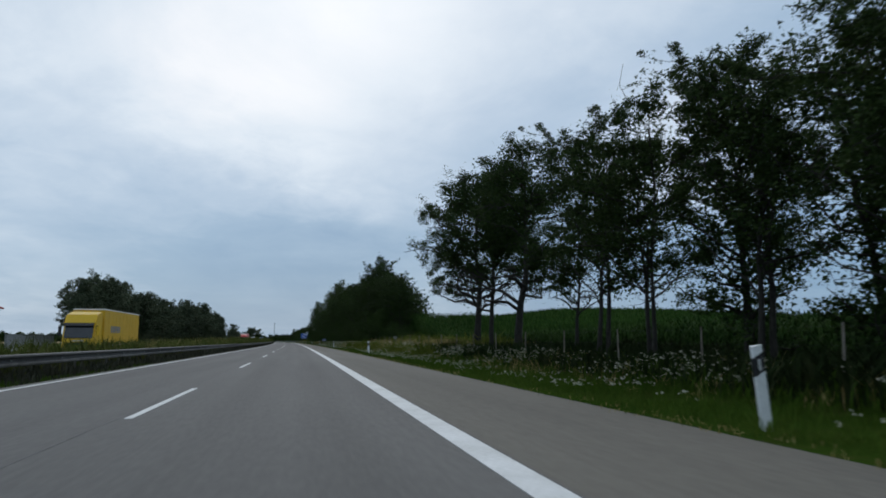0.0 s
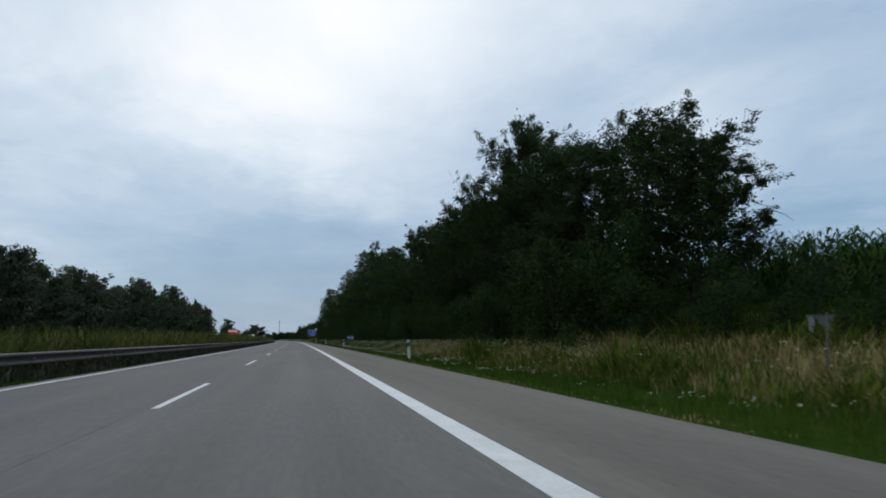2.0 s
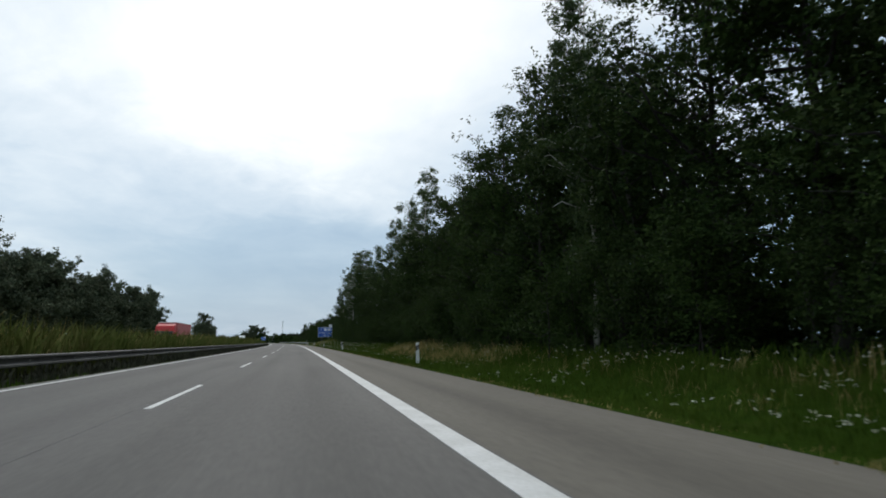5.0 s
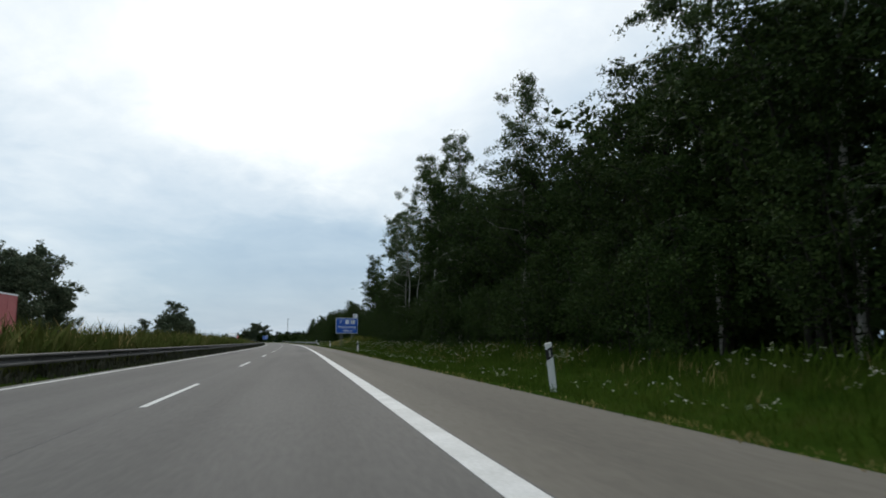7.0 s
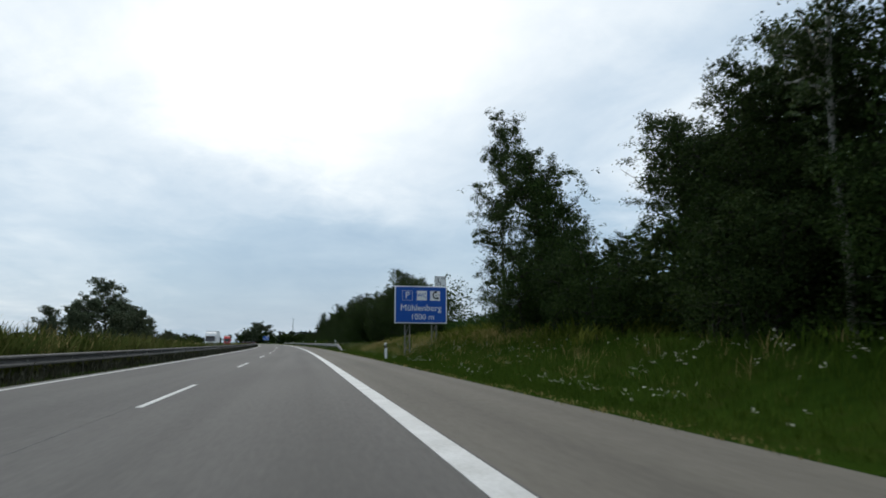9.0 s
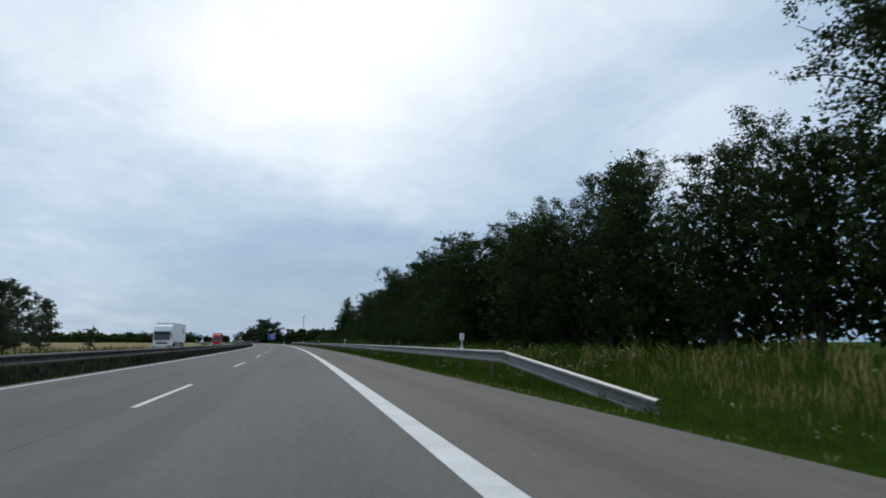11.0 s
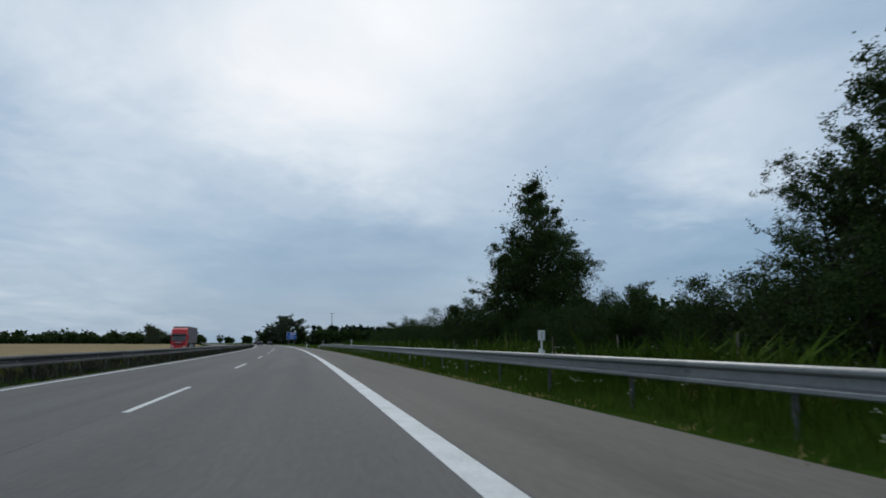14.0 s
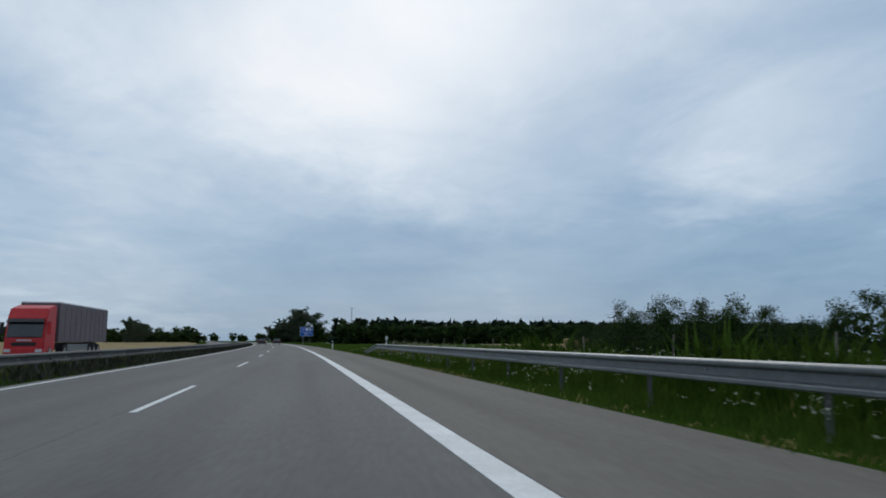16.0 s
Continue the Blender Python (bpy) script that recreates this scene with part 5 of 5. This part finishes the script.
BLOOM = ((0, 25, 40, 58, 70, 92, 105, 120, 165, 185, 210, 240, 262, 300, 335, 345, 400, 425, 455, 500, 560, 640), (0.5, 0.6, 1.0, 0.9, 0.06, 0.3, 0.45, 0.8, 0.9, 0.3, 0.08, 0.04, 0.2, 0.3, 0.25, 0.15, 0.05, 0.15, 0.35, 0.12, 0.35, 0.4))
flowers("yellow_weeds", "tall yellow-flowering weeds behind the crash barrier", meadow_rng, 500, (481, 489), (10.0, 11.6), lambda s, u: (patch(None, s, u, 1.6, 19) > 0.55) * 0.9, 1.9, M_GOLD)
flowers("wildflowers", "white yarrow and chamomile flowers scattered through the verge", meadow_rng, 95000, (3, 640), (7.5, 11.2),
        lambda s, u: np.interp(s, *BLOOM) * (patch(None, s, u, 1.7, 9) > 0.60) * (0.35 + 0.65 * smooth_step(7.6, 8.8, u)), 1.15)


def maize(name, label, rng, s_range, u_from, rows, row_gap, plant_gap, tall):
    """Rows of maize: a stalk, arching leaves and a tassel for each plant."""
    s = np.concatenate([np.arange(s_range[0], s_range[1], plant_gap * (1 + 0.6 * (k > 3))) for k in range(rows)])
    u = np.concatenate([np.full(len(np.arange(s_range[0], s_range[1], plant_gap * (1 + 0.6 * (k > 3)))), u_from + row_gap * k * (1 + 0.12 * k)) for k in range(rows)])
    s = s + rng.normal(0, 0.05, len(s))
    u = u + rng.normal(0, 0.08, len(u))
    foot = place(s, u, ground_height(s, u))
    h = np.interp(s, *tall) * rng.uniform(0.85, 1.1, len(s))
    n = len(s)
    vs, fs = [], []
    o = 0
    # stalk and tassel
    side = np.array([0.018, 0, 0])
    v = np.stack((foot - side, foot + side, foot + side * 0.5 + [0, 0, 1] * h[:, None], foot - side * 0.5 + [0, 0, 1] * h[:, None]), axis=1).reshape(-1, 3)
    vs.append(v)
    fs.append(np.arange(4 * n).reshape(n, 4))
    o = 4 * n
    for j in range(9):
        az = rng.uniform(0, 2 * np.pi, n)
        out = np.stack((np.cos(az), np.sin(az), np.zeros(n)), axis=1)
        sd = np.stack((-np.sin(az), np.cos(az), np.zeros(n)), axis=1) * rng.uniform(0.03, 0.05, (n, 1))
        z = (h * (0.18 + 0.09 * j))[:, None] * np.array([0, 0, 1.0])
        ln = (rng.uniform(0.45, 0.75, n) * (1.0 if j < 7 else 0.6))[:, None]
        p0 = foot + z
        p1 = p0 + out * ln * 0.5 + np.array([0, 0, 0.34]) * ln / 0.6
        p2 = p0 + out * ln + np.array([0, 0, 0.05])
        v = np.stack((p0 - sd * 0.4, p0 + sd * 0.4, p1 + sd, p1 - sd, p2), axis=1).reshape(-1, 3)
        k = np.arange(n)[:, None] * 5 + o
        vs.append(v)
        fs.append(k + np.array([[0, 1, 2, 3]]))
        fs.append(k + np.array([[3, 2, 4]]))
        o += 5 * n
    quads = [f for f in fs if f.shape[1] == 4]
    tris = [f for f in fs if f.shape[1] == 3]
    return tagged(new(name, mesh_of(name, np.concatenate(vs), quads + tris, M_MAIZE)), label, "maize field", kind="stuff")


maize("maize_field", "green maize field standing behind the wire fence", meadow_rng, (-5, 98), 17.6, 7, 0.8, 0.24, ((-5, 30, 40, 72, 84, 95), (1.7, 1.6, 1.3, 1.3, 2.0, 2.3)))
maize("maize_field", "green maize on the rise behind the parking sign", meadow_rng, (350, 402), 18.5, 7, 0.8, 0.26, ((350, 402), (2.0, 2.0)))


def crop_block(name, label, category, mat, s0, s1, u0, u1, tall, step=6.0):
    """A standing crop as a thick slab with an uneven top and ragged sides."""
    s = np.linspace(s0, s1, max(3, int((s1 - s0) / step)))
    u = np.linspace(u0, u1, max(3, int(abs(u1 - u0) / step)))
    gs, gu = np.meshgrid(s, u, indexing="ij")
    z = ground_height(gs, gu)
    top = z + tall + 0.10 * (patch(None, gs, gu, 7.0, 12) - 0.5)
    edge = np.zeros_like(gs, dtype=bool)
    edge[0], edge[-1], edge[:, 0], edge[:, -1] = True, True, True, True
    v = place(gs, gu, np.where(edge, z - 0.05, top)).reshape(-1, 3)
    k = np.arange(gs.size).reshape(gs.shape)
    f = np.stack((k[:-1, :-1], k[1:, :-1], k[1:, 1:], k[:-1, 1:]), axis=-1).reshape(-1, 4)
    return tagged(new(name, mesh_of(name, v, [f], mat, smooth=True)), label, category, kind="stuff")


crop_block("wheat_field", "ripe golden wheat field beyond the opposite carriageway", "wheat field", M_WHEAT, 452, 1000, -230, -24, 0.75, 5.0)
crop_block("wheat_field", "pale stubble field between hedge and tree belt", "wheat field", M_WHEAT, 700, 785, 62, 110, 0.15, 5.0)
crop_block("maize_field", "even green canopy of the maize field", "maize field", M_CROP, -30, 160, 22.5, 120, 1.45, 3.0)


def canopy(name, label, rng, s_range, u_range, count, tall):
    """Leaf tips standing out of a far maize canopy."""
    s = rng.uniform(*s_range, count)
    u = u_range[0] + (u_range[1] - u_range[0]) * rng.random(count) ** 1.6
    v, q = blades(rng, s, u, np.full(count, tall), 3, lean=0.25, width=0.05, spread=0.3)
    return tagged(new(name, mesh_of(name, v, [q], M_MAIZE)), label, "maize field", kind="stuff")


canopy("maize_field", "leafy tops of the maize field on the rise", meadow_rng, (-25, 156), (23, 110), 30000, 1.95)


# ---------------------------------------------------------------- distance
def belt(name, label, rng, s_u, gap, tall, width, mat, leaf=0.9, per=170, cone=False, vary=(0.65, 1.2)):
    """A far belt of trees: clump after clump of leaves along a line of road places."""
    line = np.asarray(s_u, float)
    seg = np.linalg.norm(np.diff(line, axis=0), axis=1)
    run = np.concatenate(([0], np.cumsum(seg)))
    cs = []
    for d in np.arange(0, run[-1], gap):
        s = np.interp(d, run, line[:, 0]) + rng.normal(0, gap * 0.3)
        u = np.interp(d, run, line[:, 1]) + rng.normal(0, width * 0.4)
        h = tall * rng.uniform(*vary)
        c = place(s, u, float(ground_height(s, u)))
        p = rng.normal(0, 1, (per, 3))
        p /= np.linalg.norm(p, axis=1)[:, None]
        p *= rng.uniform(0.55, 1.0, (per, 1))
        if cone:
            zz = rng.random(per) ** 1.5
            p = np.stack((p[:, 0] * (1.05 - zz) * 0.24 * h, p[:, 1] * (1.05 - zz) * 0.24 * h, zz * h), axis=1)
        else:
            p = p * np.array([0.42 * h, 0.42 * h, 0.5 * h]) + np.array([0, 0, 0.5 * h])
        cs.append(c + p)
    v, f = leaves(rng, np.concatenate(cs), leaf * 1.3, 0.9)
    return tagged(new(name, mesh_of(name, v, [f], mat)), label, "far trees", kind="stuff")


far_rng = np.random.default_rng(91)
belt("conifer_belt", "dark even belt of conifers behind the stubble field", far_rng, ((800, 22), (812, 60), (815, 130), (800, 210)), 0.9, 8.0, 5, M_NEEDLE, 1.2, 200, True, (0.85, 1.0))
belt("undergrowth", "dark undergrowth between the trees of the wood", far_rng, ((97, 18.5), (142, 18.5), (152, 18.5), (340, 18.0)), 1.5, 3.4, 2.5, M_LEAF, 0.28, 220)
belt("undergrowth", "dark low brush under the trees of the wood", far_rng, ((100, 16.6), (142, 17.0), (152, 17.0), (340, 17.0)), 0.9, 2.0, 0.8, M_LEAF, 0.24, 130, vary=(0.8, 1.2))
belt("undergrowth", "dark crowded trees deep inside the wood", far_rng, ((112, 21.5), (136, 21.5), (152, 21.5), (336, 21.5)), 1.5, 8.5, 1.5, M_LEAF, 0.36, 330, vary=(0.85, 1.1))
belt("undergrowth", "dark undergrowth behind the barrier trees", far_rng, ((398, 18.5), (440, 17.5), (470, 16.8)), 1.5, 3.4, 1.5, M_LEAF, 0.28, 220)
belt("undergrowth", "dark thicket filling the trees behind the barrier", far_rng, ((398, 19.0), (441, 17.4), (474, 16.8)), 0.9, 7.4, 1.0, M_LEAF, 0.21, 520, vary=(0.8, 1.05))
belt("undergrowth", "dark thicket closing the gap in the wood", far_rng, ((139, 17.0), (153, 17.0)), 0.9, 4.4, 0.8, M_LEAF, 0.18, 420, vary=(0.8, 1.05))
belt("undergrowth", "dark thicket under the last trees of the wood", far_rng, ((336, 16.6), (346, 16.0), (357, 15.4)), 0.9, 4.4, 0.8, M_LEAF, 0.18, 420, vary=(0.8, 1.05))
belt("undergrowth", "dark bushes behind the hedge", far_rng, ((497, 16.2), (520, 15.6), (577, 15.0)), 0.8, 2.4, 0.6, M_LEAF, 0.21, 330, vary=(0.8, 1.1))
belt("undergrowth", "dark thicket between the trees behind the barrier", far_rng, ((495, 16.4), (518, 16.0)), 0.8, 4.6, 0.8, M_LEAF, 0.17, 560, vary=(0.8, 1.05))
belt("undergrowth", "dark low bushes behind the hedge end", far_rng, ((580, 15.0), (603, 15.2)), 0.8, 1.5, 0.6, M_LEAF, 0.15, 260)
belt("conifer_belt", "dark young trees below the conifers", far_rng, ((796, 24), (806, 60), (809, 130), (796, 210)), 1.4, 6.6, 4, M_LEAF, 1.3, 220, vary=(0.85, 1.0))
belt("far_trees", "dense dark grove of trees where the road bends", far_rng, ((984, 14), (986, 24), (986, 38), (988, 44)), 2.2, 9.0, 5, M_LEAF, 1.3, 150)
belt("far_trees", "tall round grove of trees beside the bend", far_rng, ((988, 22), (990, 30), (990, 37)), 2.5, 15.0, 4, M_LEAF, 1.4, 200)
belt("far_trees", "dark grove beyond the bend", far_rng, ((1005, -62), (1010, -42), (1015, -27)), 3.0, 8.0, 4, M_LEAF, 1.2, 140)
belt("far_trees", "dark trees beyond the wheat field", far_rng, ((905, -68), (905, -52), (912, -34), (930, -26)), 3.0, 7.0, 3, M_LEAF, 1.1, 130)
belt("far_trees", "dark trees bordering the wheat field", far_rng, ((1090, -165), (1100, -120), (1105, -85), (1110, -60)), 4.0, 7.0, 4, M_LEAF, 1.4, 130)
belt("far_trees", "distant dark tree line on the horizon", far_rng, ((700, -330), (900, -260), (1150, -190), (1250, -120), (1300, -60)), 7, 11, 14, M_LEAF, 2.2, 120)
belt("far_trees", "distant wood where the motorway bends away", far_rng, ((1120, 35), (1180, 60), (1250, 110), (1300, 220)), 6, 9, 10, M_LEAF, 2.0, 110)
belt("far_trees", "distant dark tree line behind the fields", far_rng, ((1500, -500), (1800, -300), (2000, -100), (2000, 150), (1800, 450), (1400, 700)), 14, 15, 30, M_LEAF, 4.0, 90)
belt("far_trees", "bushy edge of the village beyond the wheat", far_rng, ((1000, -110), (1060, -90), (1110, -62)), 5, 9, 8, M_LEAF, 1.6, 130)

# slim lattice mast far ahead
mast = empty("radio_mast", "slim grey lattice mast far behind the fields", "mast")
pieces = []
for k in range(4):
    a = radians(45 + 90 * k)
    pieces.append(tube([(0.9 * math.cos(a) * (1 - 0.6 * z / 30), 0.9 * math.sin(a) * (1 - 0.6 * z / 30), z) for z in (0, 15, 30)], (0.09, 0.08, 0.07), 5))
    b = radians(135 + 90 * k)
    for z in range(0, 30, 3):
        k0, k1 = 0.9 * (1 - 0.6 * z / 30), 0.9 * (1 - 0.6 * (z + 3) / 30)
        pieces.append(tube([(k0 * math.cos(a), k0 * math.sin(a), z), (k1 * math.cos(b), k1 * math.sin(b), z + 3)], (0.05, 0.05), 4))
mv, mq = join(pieces)
under(new("lattice", mesh_of("lattice", mv, [mq], M_STEEL)), mast)
part("cross_arm", box(-1.6, 1.6, -0.15, 0.15, 29.6, 30.0), M_STEEL, mast)
mast.matrix_basis = stand(1190, 101.1, -0.2)

# grey barn beyond the opposite carriageway
barn = empty("barn", "grey plastered barn with a red tiled roof", "building")
part("wall", box(-6, 6, 0, 14, -0.4, 6.0), M_PLASTER, barn)
part("roof", extrude_profile([(-6.4, 5.9), (0, 8.4), (6.4, 5.9), (6.4, 6.1), (0, 8.65), (-6.4, 6.1)], -0.4, 14.4), M_ROOF, barn)
part("gable", extrude_profile([(-6, 6.0), (6, 6.0), (0, 8.35)], 0.0, 14), M_PLASTER, barn)
for x in (-3, 2):
    w = part("window", box(x, x + 1.2, -0.03, 0.05, 2.0, 3.4), M_GLASS, barn)
    part("sill", box(x - 0.1, x + 1.3, -0.12, 0.0, 1.9, 2.0), M_PLASTER, w)
barn.matrix_basis = stand(91, -42.4, -0.6, 4)
garden_wall = empty("boundary_wall", "low pale plastered boundary wall beside the barn", "wall")
part("wall_body", box(-0.15, 0.15, 0, 19, -0.5, 1.95), M_PLASTER, garden_wall)
part("coping", box(-0.22, 0.22, -0.05, 19.05, 1.95, 2.05, 0.02), M_PLASTER, garden_wall)
garden_wall.matrix_basis = stand(105, -36.2, -0.1)

# stacked straw bales at the field's edge beyond the hedge
stack = empty("straw_stack", "low stack of big yellow straw bales beyond the hedge", "straw bales")
bale_bm = box(-1.04, 1.04, -0.6, 0.6, 0.0, 0.74, 0.06)
bale_me = shared(bale_bm, "straw_bale", M_STRAW)
for row, (z, shift) in enumerate(((-0.25, 0.0), (0.49, 0.12))):
    for k in range(2):
        ob = under(new("straw_bale", bale_me), stack)
        ob.matrix_basis = pose(-1.06 + 2.12 * k + shift, 0.05 * row, z, 0, 0, 1.5 * k - row)
stack.matrix_basis = stand(633, 27.6, float(ground_height(633, 27.6)), -20)
